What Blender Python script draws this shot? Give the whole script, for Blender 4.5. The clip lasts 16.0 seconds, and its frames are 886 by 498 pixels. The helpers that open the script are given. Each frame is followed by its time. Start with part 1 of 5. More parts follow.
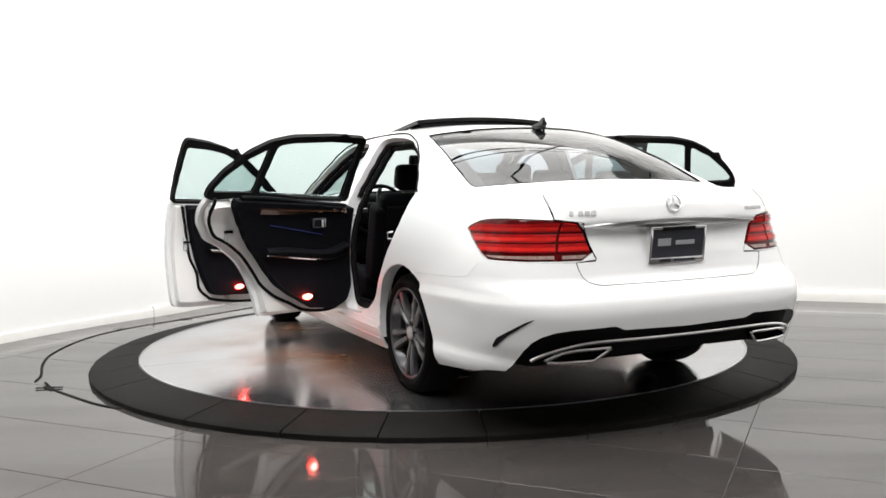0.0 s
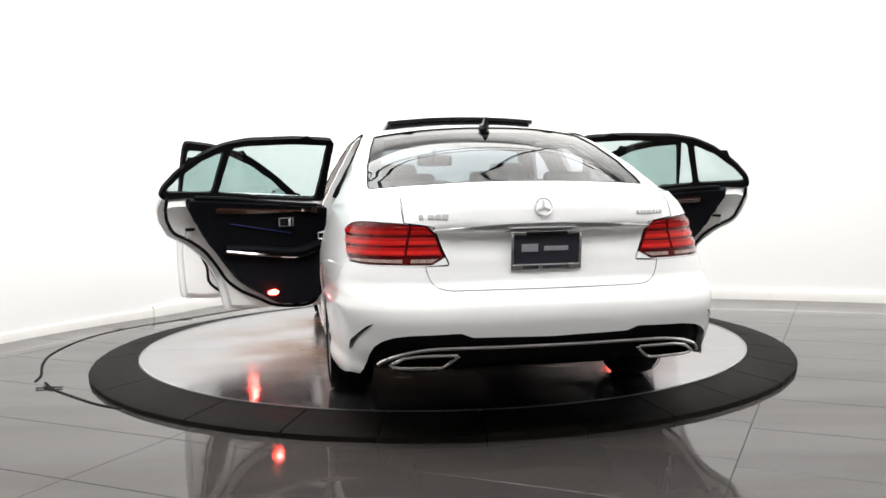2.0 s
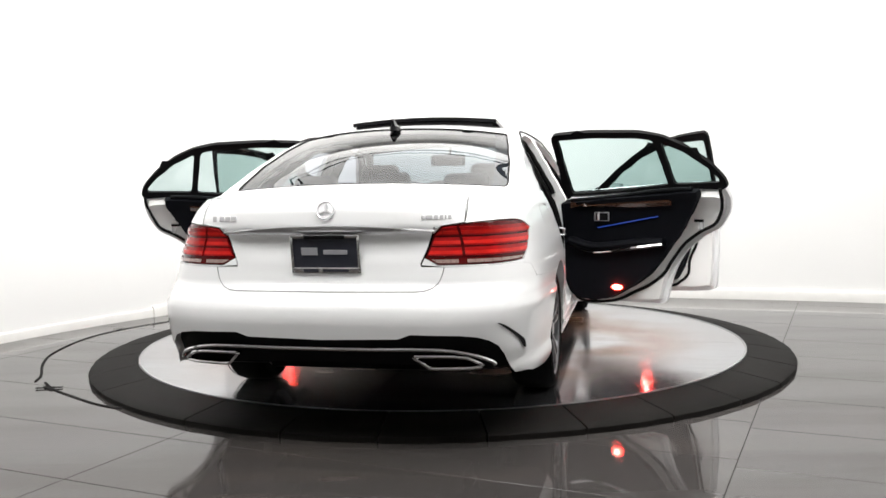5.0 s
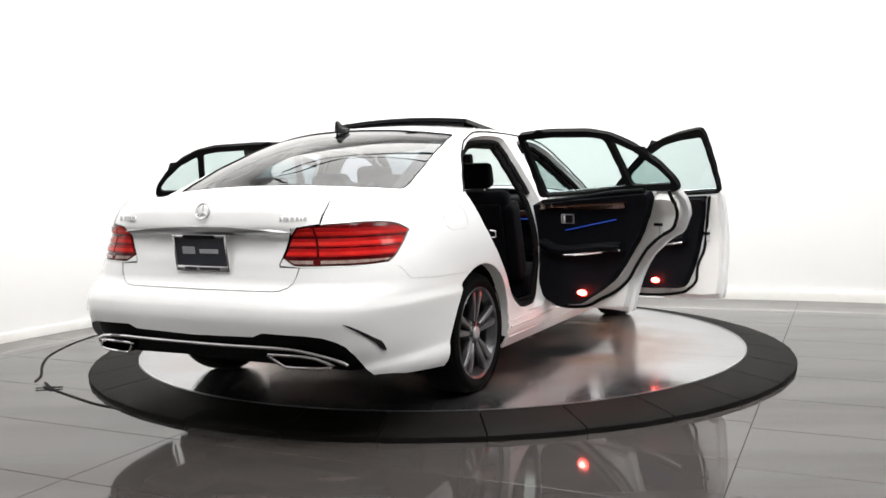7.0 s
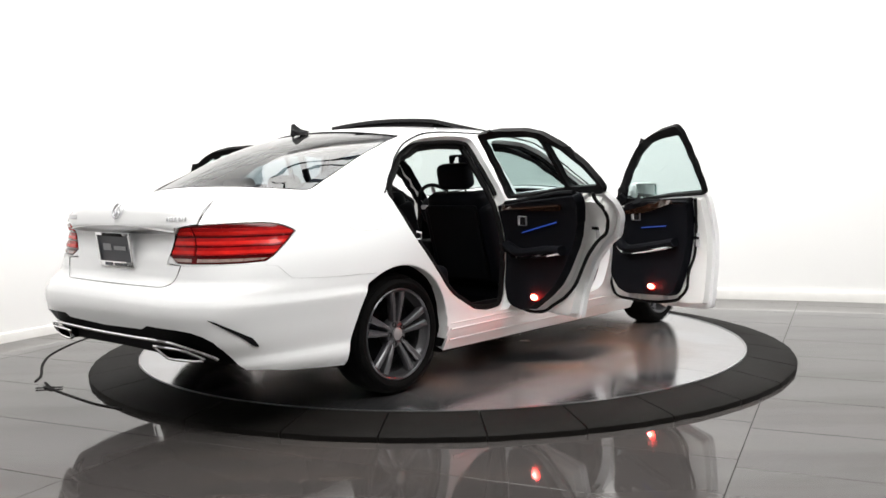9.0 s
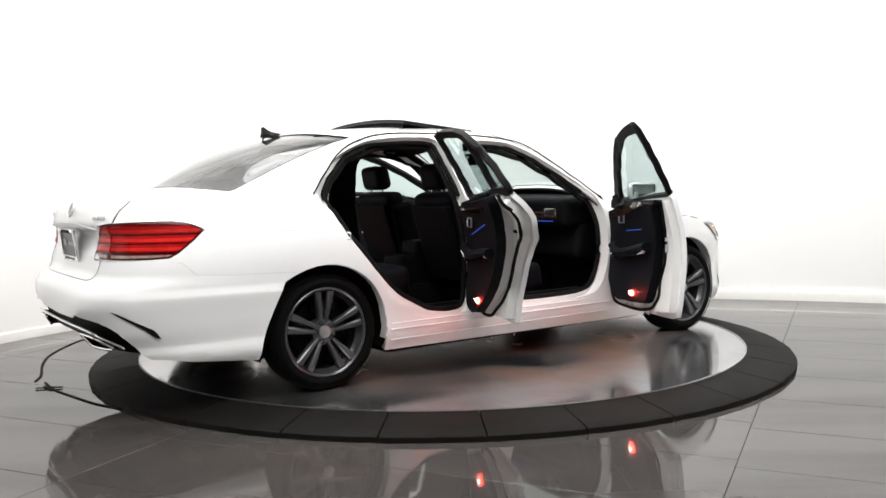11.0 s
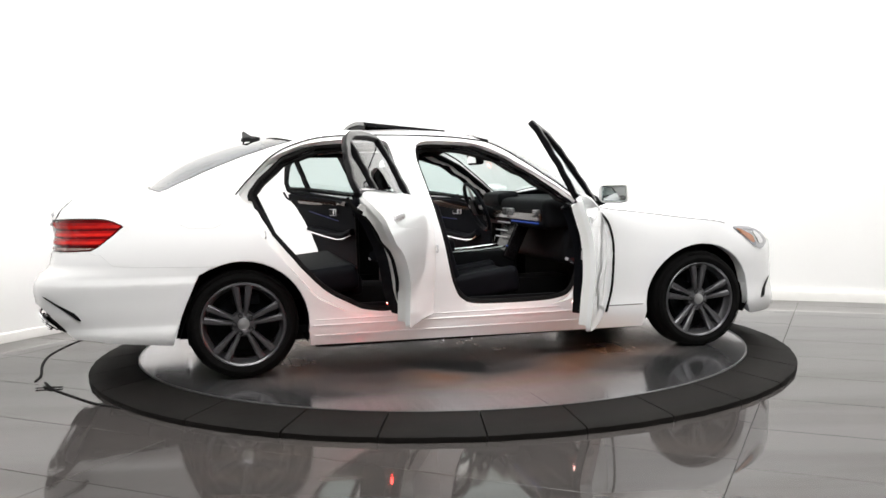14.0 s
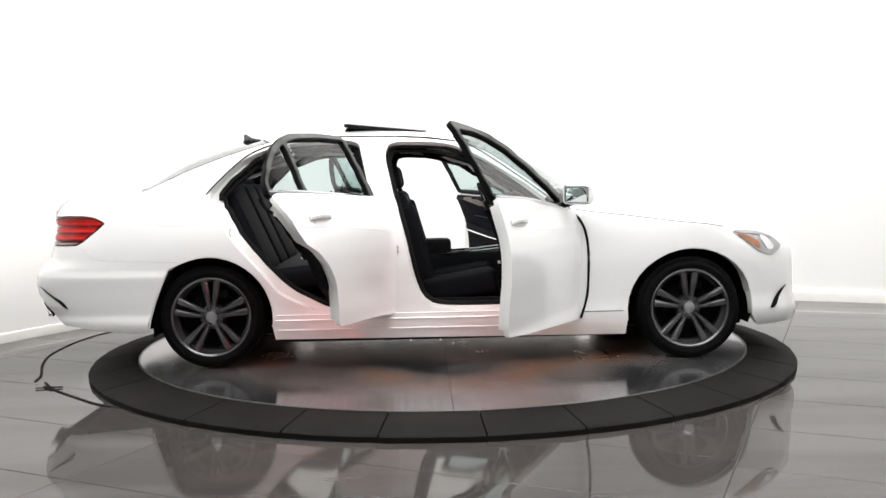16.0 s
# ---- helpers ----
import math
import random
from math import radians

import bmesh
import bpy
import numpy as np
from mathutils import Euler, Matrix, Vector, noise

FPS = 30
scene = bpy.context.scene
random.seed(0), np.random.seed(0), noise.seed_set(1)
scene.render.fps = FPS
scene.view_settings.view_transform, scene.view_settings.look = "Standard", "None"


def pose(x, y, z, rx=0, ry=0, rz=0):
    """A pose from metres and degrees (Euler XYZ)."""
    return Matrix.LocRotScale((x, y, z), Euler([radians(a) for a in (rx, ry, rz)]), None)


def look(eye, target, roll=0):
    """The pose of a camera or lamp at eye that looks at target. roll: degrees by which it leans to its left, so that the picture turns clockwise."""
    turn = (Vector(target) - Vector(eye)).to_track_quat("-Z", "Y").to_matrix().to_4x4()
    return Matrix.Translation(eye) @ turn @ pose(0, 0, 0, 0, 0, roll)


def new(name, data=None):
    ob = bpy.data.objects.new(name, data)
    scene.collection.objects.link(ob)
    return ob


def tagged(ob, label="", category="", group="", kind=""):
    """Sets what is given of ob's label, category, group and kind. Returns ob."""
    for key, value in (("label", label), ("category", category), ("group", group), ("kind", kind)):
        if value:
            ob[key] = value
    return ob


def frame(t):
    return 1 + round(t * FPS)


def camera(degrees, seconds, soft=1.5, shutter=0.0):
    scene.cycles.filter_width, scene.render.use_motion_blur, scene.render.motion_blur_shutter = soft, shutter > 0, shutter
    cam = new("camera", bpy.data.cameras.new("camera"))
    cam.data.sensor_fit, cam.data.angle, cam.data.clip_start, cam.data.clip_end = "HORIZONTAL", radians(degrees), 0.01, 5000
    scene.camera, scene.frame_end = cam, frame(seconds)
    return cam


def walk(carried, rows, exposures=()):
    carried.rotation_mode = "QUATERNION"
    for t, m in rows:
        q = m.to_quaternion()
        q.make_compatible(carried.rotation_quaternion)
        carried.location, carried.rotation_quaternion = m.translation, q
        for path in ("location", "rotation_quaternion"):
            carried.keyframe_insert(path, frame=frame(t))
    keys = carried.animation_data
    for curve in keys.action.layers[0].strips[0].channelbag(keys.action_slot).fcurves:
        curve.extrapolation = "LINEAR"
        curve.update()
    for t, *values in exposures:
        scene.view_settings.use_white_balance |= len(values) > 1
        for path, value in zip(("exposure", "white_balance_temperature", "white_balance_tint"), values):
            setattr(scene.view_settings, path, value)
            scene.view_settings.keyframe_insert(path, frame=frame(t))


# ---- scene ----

# ---- camera: fixed on a tripod ----
EYE = Vector((0.0, -6.205, 1.096))
AIM = EYE + 10 * Vector((0.0022, 0.9971, -0.0761))
cam = camera(52.98, 16.0, soft=1.55)
walk(cam, [(0.0, look(EYE, AIM, -1.077)), (16.0, look(EYE, AIM, -1.077))], [(0.0, 0.0), (16.0, 0.0)])

# ---- light: overhead studio softboxes in a white room ----
world = bpy.data.worlds.new("world")
scene.world = world
world.use_nodes = True
world.node_tree.nodes["Background"].inputs[0].default_value = (0.9, 0.95, 1.0, 1)
world.node_tree.nodes["Background"].inputs[1].default_value = 0.15


def softbox(name, x, y, z, sx, sy, watts, target, colour=(1.0, 0.985, 0.96)):
    lamp = bpy.data.lights.new(name, "AREA")
    lamp.shape, lamp.size, lamp.size_y, lamp.energy, lamp.color = "RECTANGLE", sx, sy, watts, colour
    ob = new(name, lamp)
    ob.matrix_basis = look((x, y, z), target)
    return ob


softbox("softbox_lamp", 0.0, 0.15, 4.25, 5.4, 4.4, 330, (0.0, 0.25, 0.0))
softbox("softbox_lamp", 0.0, -3.9, 4.1, 6.0, 1.6, 275, (0.0, -1.0, 0.6))
softbox("softbox_lamp", -3.4, -1.4, 4.25, 1.4, 3.6, 22, (-2.4, 0.6, 0.5))
softbox("softbox_lamp", 3.8, -1.4, 4.25, 1.4, 3.6, 110, (2.8, 0.6, 0.5))


# ---- materials ----
def material(name, colour, rough=0.5, metal=0.0, coat=0.0, bump=0.0, scale=20.0, vary=0.08, spec=0.5, fine=180.0):
    """A surface with two scales of variation in colour, gloss and relief."""
    m = bpy.data.materials.new(name)
    m.use_nodes = True
    nt = m.node_tree
    n, l = nt.nodes, nt.links
    b = n["Principled BSDF"]
    b.inputs["Metallic"].default_value = metal
    b.inputs["Coat Weight"].default_value = coat
    b.inputs["Coat Roughness"].default_value = 0.03
    b.inputs["Specular IOR Level"].default_value = spec
    tc = n.new("ShaderNodeTexCoord")
    big = n.new("ShaderNodeTexNoise")
    big.inputs["Scale"].default_value = scale
    big.inputs["Detail"].default_value = 5
    small = n.new("ShaderNodeTexNoise")
    small.inputs["Scale"].default_value = fine
    l.new(tc.outputs["Object"], big.inputs["Vector"])
    l.new(tc.outputs["Object"], small.inputs["Vector"])
    mix = n.new("ShaderNodeMixRGB")
    mix.inputs[1].default_value = (*[c * (1 - vary) for c in colour], 1)
    mix.inputs[2].default_value = (*[min(1, c * (1 + vary)) for c in colour], 1)
    l.new(big.outputs["Fac"], mix.inputs[0])
    l.new(mix.outputs[0], b.inputs["Base Color"])
    mr = n.new("ShaderNodeMapRange")
    mr.inputs[3].default_value, mr.inputs[4].default_value = rough * 0.85, min(1, rough * 1.15)
    l.new(small.outputs["Fac"], mr.inputs[0])
    l.new(mr.outputs[0], b.inputs["Roughness"])
    if bump:
        bp = n.new("ShaderNodeBump")
        bp.inputs["Strength"].default_value = bump
        bp.inputs["Distance"].default_value = 0.002
        l.new(small.outputs["Fac"], bp.inputs["Height"])
        l.new(bp.outputs[0], b.inputs["Normal"])
    return m


def glass_material(name, tint, ior=1.45, rough=0.0, gloss=1.1):
    m = bpy.data.materials.new(name)
    m.use_nodes = True
    nt = m.node_tree
    n, l = nt.nodes, nt.links
    n.remove(n["Principled BSDF"])
    tr = n.new("ShaderNodeBsdfTransparent")
    tr.inputs[0].default_value = (*tint, 1)
    gl = n.new("ShaderNodeBsdfGlossy")
    gl.inputs["Roughness"].default_value = rough
    lw = n.new("ShaderNodeLayerWeight")
    lw.inputs["Blend"].default_value = 0.5
    pw = n.new("ShaderNodeMath")
    pw.operation, pw.inputs[1].default_value = "POWER", 5.0
    ma = n.new("ShaderNodeMath")
    ma.operation, ma.inputs[1].default_value, ma.inputs[2].default_value = "MULTIPLY_ADD", gloss, (ior - 1) ** 2 / (ior + 1) ** 2 * 1.2
    ma.use_clamp = True
    mx = n.new("ShaderNodeMixShader")
    l.new(lw.outputs["Facing"], pw.inputs[0])
    l.new(pw.outputs[0], ma.inputs[0])
    l.new(ma.outputs[0], mx.inputs[0])
    l.new(tr.outputs[0], mx.inputs[1])
    l.new(gl.outputs[0], mx.inputs[2])
    l.new(mx.outputs[0], n["Material Output"].inputs[0])
    return m


def glow(name, colour, strength):
    m = bpy.data.materials.new(name)
    m.use_nodes = True
    b = m.node_tree.nodes["Principled BSDF"]
    b.inputs["Base Color"].default_value = (*[0.1 * c for c in colour], 1)
    b.inputs["Emission Color"].default_value = (*colour, 1)
    b.inputs["Emission Strength"].default_value = strength
    return m


PAINT = material("white_car_paint", (0.855, 0.86, 0.868), 0.32, coat=0.9, scale=3, vary=0.015)
BLACK = material("black_trim", (0.004, 0.004, 0.0045), 0.55, spec=0.09, scale=30, vary=0.25, bump=0.05)
GLOSSBLACK = material("gloss_black", (0.007, 0.007, 0.008), 0.22, spec=0.3, scale=10, vary=0.2)
TRIMGLOSS = material("polished_black", (0.012, 0.012, 0.013), 0.38, scale=10, vary=0.2)
RUBBER = material("rubber", (0.006, 0.006, 0.006), 0.75, spec=0.12, scale=25, vary=0.3, bump=0.25)
TYRE = material("tyre_rubber", (0.0045, 0.0045, 0.0045), 0.85, spec=0.06, scale=18, vary=0.25, bump=0.3)
ALLOY = material("dark_alloy", (0.11, 0.11, 0.117), 0.29, metal=0.75, scale=14, vary=0.12)
STEEL = material("brushed_steel", (0.45, 0.45, 0.46), 0.35, metal=1.0, scale=12, vary=0.1)
CHROME = material("chrome", (0.86, 0.86, 0.87), 0.07, metal=1.0, scale=6, vary=0.03)
LEATHER = material("black_leather", (0.0045, 0.005, 0.007), 0.6, spec=0.07, scale=9, vary=0.2, bump=0.35, fine=260)
CARPET = material("black_carpet", (0.005, 0.005, 0.0055), 0.95, spec=0.1, scale=30, vary=0.3, bump=0.5, fine=400)
PLASTIC = material("dark_plastic", (0.0045, 0.005, 0.006), 0.6, spec=0.06, scale=14, vary=0.2, bump=0.2)
SUEDE = material("dark_headliner", (0.009, 0.009, 0.010), 0.9, spec=0.1, scale=14, vary=0.12, bump=0.2)
WOOD = material("burl_wood", (0.030, 0.013, 0.007), 0.25, coat=0.8, scale=22, vary=0.6, fine=60)
REDLENS = material("red_lens", (0.62, 0.016, 0.012), 0.10, spec=0.3, scale=11, vary=0.5)
MIDRED = material("mid_red_lens", (0.33, 0.007, 0.008), 0.10, spec=0.3, scale=16, vary=0.5)
DARKRED = material("dark_red_lens", (0.085, 0.0025, 0.003), 0.12, spec=0.3, scale=14, vary=0.5)
CLEARLENS = material("clear_lens", (0.33, 0.22, 0.20), 0.15, coat=1.0, scale=45, vary=0.6)
AMBER = material("amber_lens", (0.34, 0.13, 0.055), 0.15, coat=1.0, scale=20, vary=0.2)
LAMPGREY = material("headlamp_reflector", (0.36, 0.36, 0.38), 0.2, metal=0.6, coat=1.0, scale=20, vary=0.2)
WHITETRIM = material("white_inner_paint", (0.82, 0.82, 0.81), 0.4, coat=0.3, scale=8, vary=0.03)
PLATEDARK = material("plate_dark", (0.02, 0.022, 0.032), 0.35, scale=20, vary=0.2)
SILVER = material("satin_silver", (0.66, 0.66, 0.68), 0.22, metal=0.3, scale=10, vary=0.05)
SHUT = material("shut_gap", (0.13, 0.13, 0.13), 0.8, scale=20, vary=0.1)
SEAM = material("panel_seam", (0.55, 0.55, 0.55), 0.8, scale=20, vary=0.1)
PLATEGREY = material("plate_grey", (0.30, 0.30, 0.32), 0.4, scale=20, vary=0.1)
MIRROR = material("mirror_glass", (0.75, 0.80, 0.80), 0.02, metal=1.0, scale=4, vary=0.02)
GLASS = glass_material("side_glass", (0.56, 0.665, 0.655))
REARGLASS = glass_material("rear_glass", (0.33, 0.365, 0.41), 1.55, 0.0, 1.15)
SCREEN = glass_material("windscreen_glass", (0.60, 0.68, 0.67))
ROOFGLASS = material("dark_roof_glass", (0.006, 0.006, 0.007), 0.25, spec=0.2, coat=0.08, scale=6, vary=0.1)
REDGLOW = glow("red_door_lamp", (1.0, 0.025, 0.015), 105.0)
REDCORE = glow("red_lamp_core", (1.0, 0.55, 0.5), 60.0)
BLUEGLOW = glow("blue_ambient", (0.03, 0.15, 1.0), 0.3)
DIMBLUE = glow("dim_blue_ambient", (0.02, 0.08, 0.8), 0.02)
WARMGLOW = glow("warm_sill_lamp", (1.0, 0.7, 0.45), 20.0)


# ---- mesh helpers ----
def part(name, bm, mat, parent=None, label="", smooth=True):
    me = bpy.data.meshes.new(name)
    bm.to_mesh(me)
    bm.free()
    if smooth:
        for f in me.polygons:
            f.use_smooth = True
        me.set_sharp_from_angle(angle=radians(38))
    me.materials.append(mat)
    ob = new(name, me)
    if parent:
        ob.parent = parent
    if label:
        tagged(ob, label)
    return ob


def box(sx, sy, sz, m=None, bevel=0.0, seg=2):
    bm = bmesh.new()
    bmesh.ops.create_cube(bm, size=1, matrix=Matrix.Diagonal((sx, sy, sz, 1)))
    if bevel:
        bmesh.ops.bevel(bm, geom=bm.edges[:], offset=bevel, segments=seg, affect="EDGES", profile=0.6)
    if m:
        bm.transform(m)
    return bm


def lathe(profile, steps=48, m=None, closed=False):
    """Turn (radius, height) pairs about z."""
    bm = bmesh.new()
    rings = []
    for r, h in profile:
        rings.append([bm.verts.new((r * math.cos(2 * math.pi * i / steps), r * math.sin(2 * math.pi * i / steps), h)) for i in range(steps)])
    pairs = list(zip(rings, rings[1:])) + ([(rings[-1], rings[0])] if closed else [])
    for a, b in pairs:
        for i in range(steps):
            j = (i + 1) % steps
            bm.faces.new((a[i], a[j], b[j], b[i]))
    bmesh.ops.remove_doubles(bm, verts=bm.verts, dist=1e-5)
    bmesh.ops.recalc_face_normals(bm, faces=bm.faces)
    if m:
        bm.transform(m)
    return bm


def tube(points, radius, sides=8, closed=False, flat=1.0):
    """A round bar along points."""
    pts = [Vector(p) for p in points]
    bm = bmesh.new()
    rings, n = [], len(pts)
    for i, p in enumerate(pts):
        a = pts[(i - 1) % n] if closed or i else pts[0]
        b = pts[(i + 1) % n] if closed or i < n - 1 else pts[-1]
        d = (b - a).normalized()
        side = d.cross(Vector((0, 0, 1)))
        side = side.normalized() if side.length > 1e-3 else Vector((1, 0, 0))
        up = side.cross(d).normalized()
        rings.append([bm.verts.new(p + radius * (math.cos(2 * math.pi * k / sides) * side + flat * math.sin(2 * math.pi * k / sides) * up)) for k in range(sides)])
    for i in range(n if closed else n - 1):
        r, q = rings[i], rings[(i + 1) % n]
        for k in range(sides):
            bm.faces.new((r[k], r[(k + 1) % sides], q[(k + 1) % sides], q[k]))
    if not closed:
        bm.faces.new(rings[0])
        bm.faces.new(rings[-1])
    bmesh.ops.recalc_face_normals(bm, faces=bm.faces)
    return bm


def join(a, *others):
    for b in others:
        me = bpy.data.meshes.new("join")
        b.to_mesh(me)
        b.free()
        a.from_mesh(me)
        bpy.data.meshes.remove(me)
    return a


def chaikin(poly, times=2):
    for _ in range(times):
        out = []
        for i, a in enumerate(poly):
            b = poly[(i + 1) % len(poly)]
            out += [(a[0] * 0.8 + b[0] * 0.2, a[1] * 0.8 + b[1] * 0.2), (a[0] * 0.2 + b[0] * 0.8, a[1] * 0.2 + b[1] * 0.8)]
        poly = out
    return poly


def fillet(poly, r, steps=4):
    """The outline with its corners rounded to about r."""
    out = []
    for i, p in enumerate(poly):
        a, p, b = Vector(poly[i - 1]), Vector(p), Vector(poly[(i + 1) % len(poly)])
        u, w = a - p, b - p
        u, w = u.normalized() * min(r, u.length * 0.4), w.normalized() * min(r, w.length * 0.4)
        for k in range(steps + 1):
            t = k / steps
            q = p + u * (1 - t) ** 2 + w * t ** 2
            out.append((q.x, q.y))
    return out


def resample(poly, step, closed=True):
    out = []
    m = len(poly)
    for i in range(m if closed else m - 1):
        a, b = poly[i], poly[(i + 1) % m]
        k = max(1, int(math.hypot(b[0] - a[0], b[1] - a[1]) / step))
        out += [(a[0] + (b[0] - a[0]) * j / k, a[1] + (b[1] - a[1]) * j / k) for j in range(k)]
    if not closed:
        out.append(poly[-1])
    return out


def area(poly):
    return 0.5 * sum(a[0] * b[1] - b[0] * a[1] for a, b in zip(poly, poly[1:] + poly[:1]))


def inset(poly, d):
    """The outline moved inwards by d."""
    n, sgn, out = len(poly), 1 if area(poly) > 0 else -1, []
    for i in range(n):
        a, p, b = poly[i - 1], poly[i], poly[(i + 1) % n]
        e1, e2 = Vector((p[0] - a[0], p[1] - a[1])), Vector((b[0] - p[0], b[1] - p[1]))
        if e1.length < 1e-6 or e2.length < 1e-6:
            continue
        e1.normalize(), e2.normalize()
        n1, n2 = Vector((-e1.y, e1.x)) * sgn, Vector((-e2.y, e2.x)) * sgn
        k = n1 + n2
        if k.length < 1e-3:
            continue
        k = k / max(0.5, k.length_squared / 2)
        out.append((p[0] + k.x * d, p[1] + k.y * d))
    return out


def inside(poly, x, y):
    hit = False
    for (x1, y1), (x2, y2) in zip(poly, poly[1:] + poly[:1]):
        if (y1 > y) != (y2 > y) and x < (x2 - x1) * (y - y1) / (y2 - y1) + x1:
            hit = not hit
    return hit


from mathutils.geometry import delaunay_2d_cdt


def sheet(outline, holes, mapped, step=0.05, thick=0.0, out=(1, 0, 0)):
    """A curved sheet: a flat outline with holes, laid on a surface, and given thickness inwards."""
    loops = [resample(p, step) for p in [outline, *holes]]
    pts, edges = [], []
    for lp in loops:
        k = len(pts)
        pts += [Vector(p) for p in lp]
        edges += [(k + i, k + (i + 1) % len(lp)) for i in range(len(lp))]
    rim = np.array([tuple(p) for p in pts])
    xs, ys = rim[:, 0], rim[:, 1]
    x = xs.min() + step / 2
    while x < xs.max():
        y = ys.min() + step / 2
        while y < ys.max():
            if inside(loops[0], x, y) and not any(inside(h, x, y) for h in loops[1:]):
                if ((rim - (x, y)) ** 2).sum(1).min() > (0.45 * step) ** 2:
                    pts.append(Vector((x, y)))
            y += step
        x += step
    vs, _, fs, _, _, _ = delaunay_2d_cdt(pts, edges, [], 0, 1e-5)
    bm = bmesh.new()
    verts = [bm.verts.new(mapped(v.x, v.y)) for v in vs]
    for f in fs:
        cx, cy = sum(vs[i].x for i in f) / len(f), sum(vs[i].y for i in f) / len(f)
        if inside(loops[0], cx, cy) and not any(inside(h, cx, cy) for h in loops[1:]):
            bm.faces.new([verts[i] for i in f])
    bmesh.ops.delete(bm, geom=[v for v in bm.verts if not v.link_faces], context="VERTS")
    bm.normal_update()
    total = Vector()
    for f in bm.faces:
        total += f.normal * f.calc_area()
    if total.dot(Vector(out)) < 0:
        bmesh.ops.reverse_faces(bm, faces=bm.faces)
        bm.normal_update()
    if thick:
        back = {v: bm.verts.new(v.co - v.normal * thick) for v in bm.verts[:]}
        rims = [e for e in bm.edges if e.is_boundary]
        tris = [[back[v] for v in reversed(f.verts)] for f in bm.faces]
        walls = []
        for e in rims:
            lp = e.link_loops[0]
            a, b = lp.vert, lp.link_loop_next.vert
            walls.append((b, a, back[a], back[b]))
        for q in tris + walls:
            bm.faces.new(q)
        bm.normal_update()
    return bm


def mirrored(bm):
    """Adds the other half, over x = 0."""
    twin = bm.copy()
    bmesh.ops.scale(twin, vec=(-1, 1, 1), verts=twin.verts)
    bmesh.ops.reverse_faces(twin, faces=twin.faces)
    join(bm, twin)
    bmesh.ops.remove_doubles(bm, verts=bm.verts, dist=5e-4)
    return bm


def flipped(bm):
    bmesh.ops.scale(bm, vec=(-1, 1, 1), verts=bm.verts)
    bmesh.ops.reverse_faces(bm, faces=bm.faces)
    return bm


def lerp_table(table, v):
    if v <= table[0][0]:
        return table[0][1]
    for (a, p), (b, q) in zip(table, table[1:]):
        if v <= b:
            t = (v - a) / (b - a)
            t = t * t * (3 - 2 * t) * 0.5 + t * 0.5
            return p + (q - p) * t
    return table[-1][1]


# ---- the car's skin: s runs along the flank and round the corners, z up ----
HALF = [(0.14, 0.84), (0.20, 0.868), (0.26, 0.90), (0.29, 0.902), (0.33, 0.892), (0.45, 0.903), (0.60, 0.918), (0.72, 0.918),
        (0.80, 0.908), (0.88, 0.888), (0.97, 0.862), (1.05, 0.822), (1.15, 0.770), (1.25, 0.715), (1.33, 0.668), (1.40, 0.615), (1.45, 0.57)]
TAIL = [(0.22, 2.44), (0.30, 2.50), (0.40, 2.555), (0.52, 2.575), (0.60, 2.565), (0.635, 2.525), (0.66, 2.495), (0.74, 2.480),
        (0.85, 2.466), (0.88, 2.471), (0.90, 2.485), (0.93, 2.484), (0.98, 2.474), (1.03, 2.44), (1.06, 2.40)]
NOSE = [(0.15, 2.23), (0.20, 2.255), (0.26, 2.255), (0.34, 2.235), (0.42, 2.235), (0.58, 2.225), (0.66, 2.21), (0.725, 2.15), (0.77, 2.05), (0.85, 1.95)]
NOSE_Z = 0.728
REAR_B, FRONT_B, REAR_N, FRONT_N, W0 = 2.50, 2.22, 4.6, 4.8, 0.92


CORNER = [(0.30, 7.0), (0.62, 7.0), (0.88, 5.9), (1.03, 5.0)]


def skin(s, z, off=0.0):
    def at(s, z):
        rear = s < 0
        b, n = (REAR_B, REAR_N) if rear else (FRONT_B, FRONT_N)
        k0 = 2 ** (-1 / n)
        if rear:
            n = lerp_table(CORNER, z)
        k = 2 ** (-1 / n)
        depth = lerp_table(TAIL if rear else NOSE, z)
        if abs(s) <= k0 * b:
            eta = abs(s) / b * k / k0
            xi = (1 - eta ** n) ** (1 / n)
            t = min(1, max(0, (abs(s) - 1.5) / (k0 * b - 1.5)))
            t = t * t * (3 - 2 * t)
            y = abs(s) * (1 + (depth * k / (b * k0) - 1) * t)
        else:
            xi = max(0.0, k - (abs(s) - k0 * b) / W0 * k / k0)
            if rear:
                depth -= 0.009 * math.exp(-((z - 0.825) / 0.055) ** 4) * max(0.0, 1 - (xi / 0.50) ** 8)
            y = depth * (1 - xi ** n) ** (1 / n)
        x = lerp_table(HALF, z) * xi
        if not rear and y > 1.75:
            t = min(1.0, (y - 1.75) / 0.4)
            y += t * t * (3 - 2 * t) * (0.07 - 0.17 * (x / 0.9) ** 2)
        return Vector((x, -y if rear else y, z))
    p = at(s, z)
    if off:
        d = 0.01
        t1 = at(s + d, z) - at(s - d, z)
        t2 = at(s, z + d) - at(s, z - d)
        nn = t1.cross(t2)
        if nn.length > 1e-9:
            p = p + nn.normalized() * off
    return p


REAR_K = 2 ** (-1 / REAR_N)
S_END = -(REAR_K * REAR_B + REAR_K * W0)


def sx(x, z=0.70):
    """The flank coordinate of a place on the tail, x from the middle."""
    k = 2 ** (-1 / lerp_table(CORNER, z))
    return S_END + x * W0 * REAR_K / (lerp_table(HALF, z) * k)


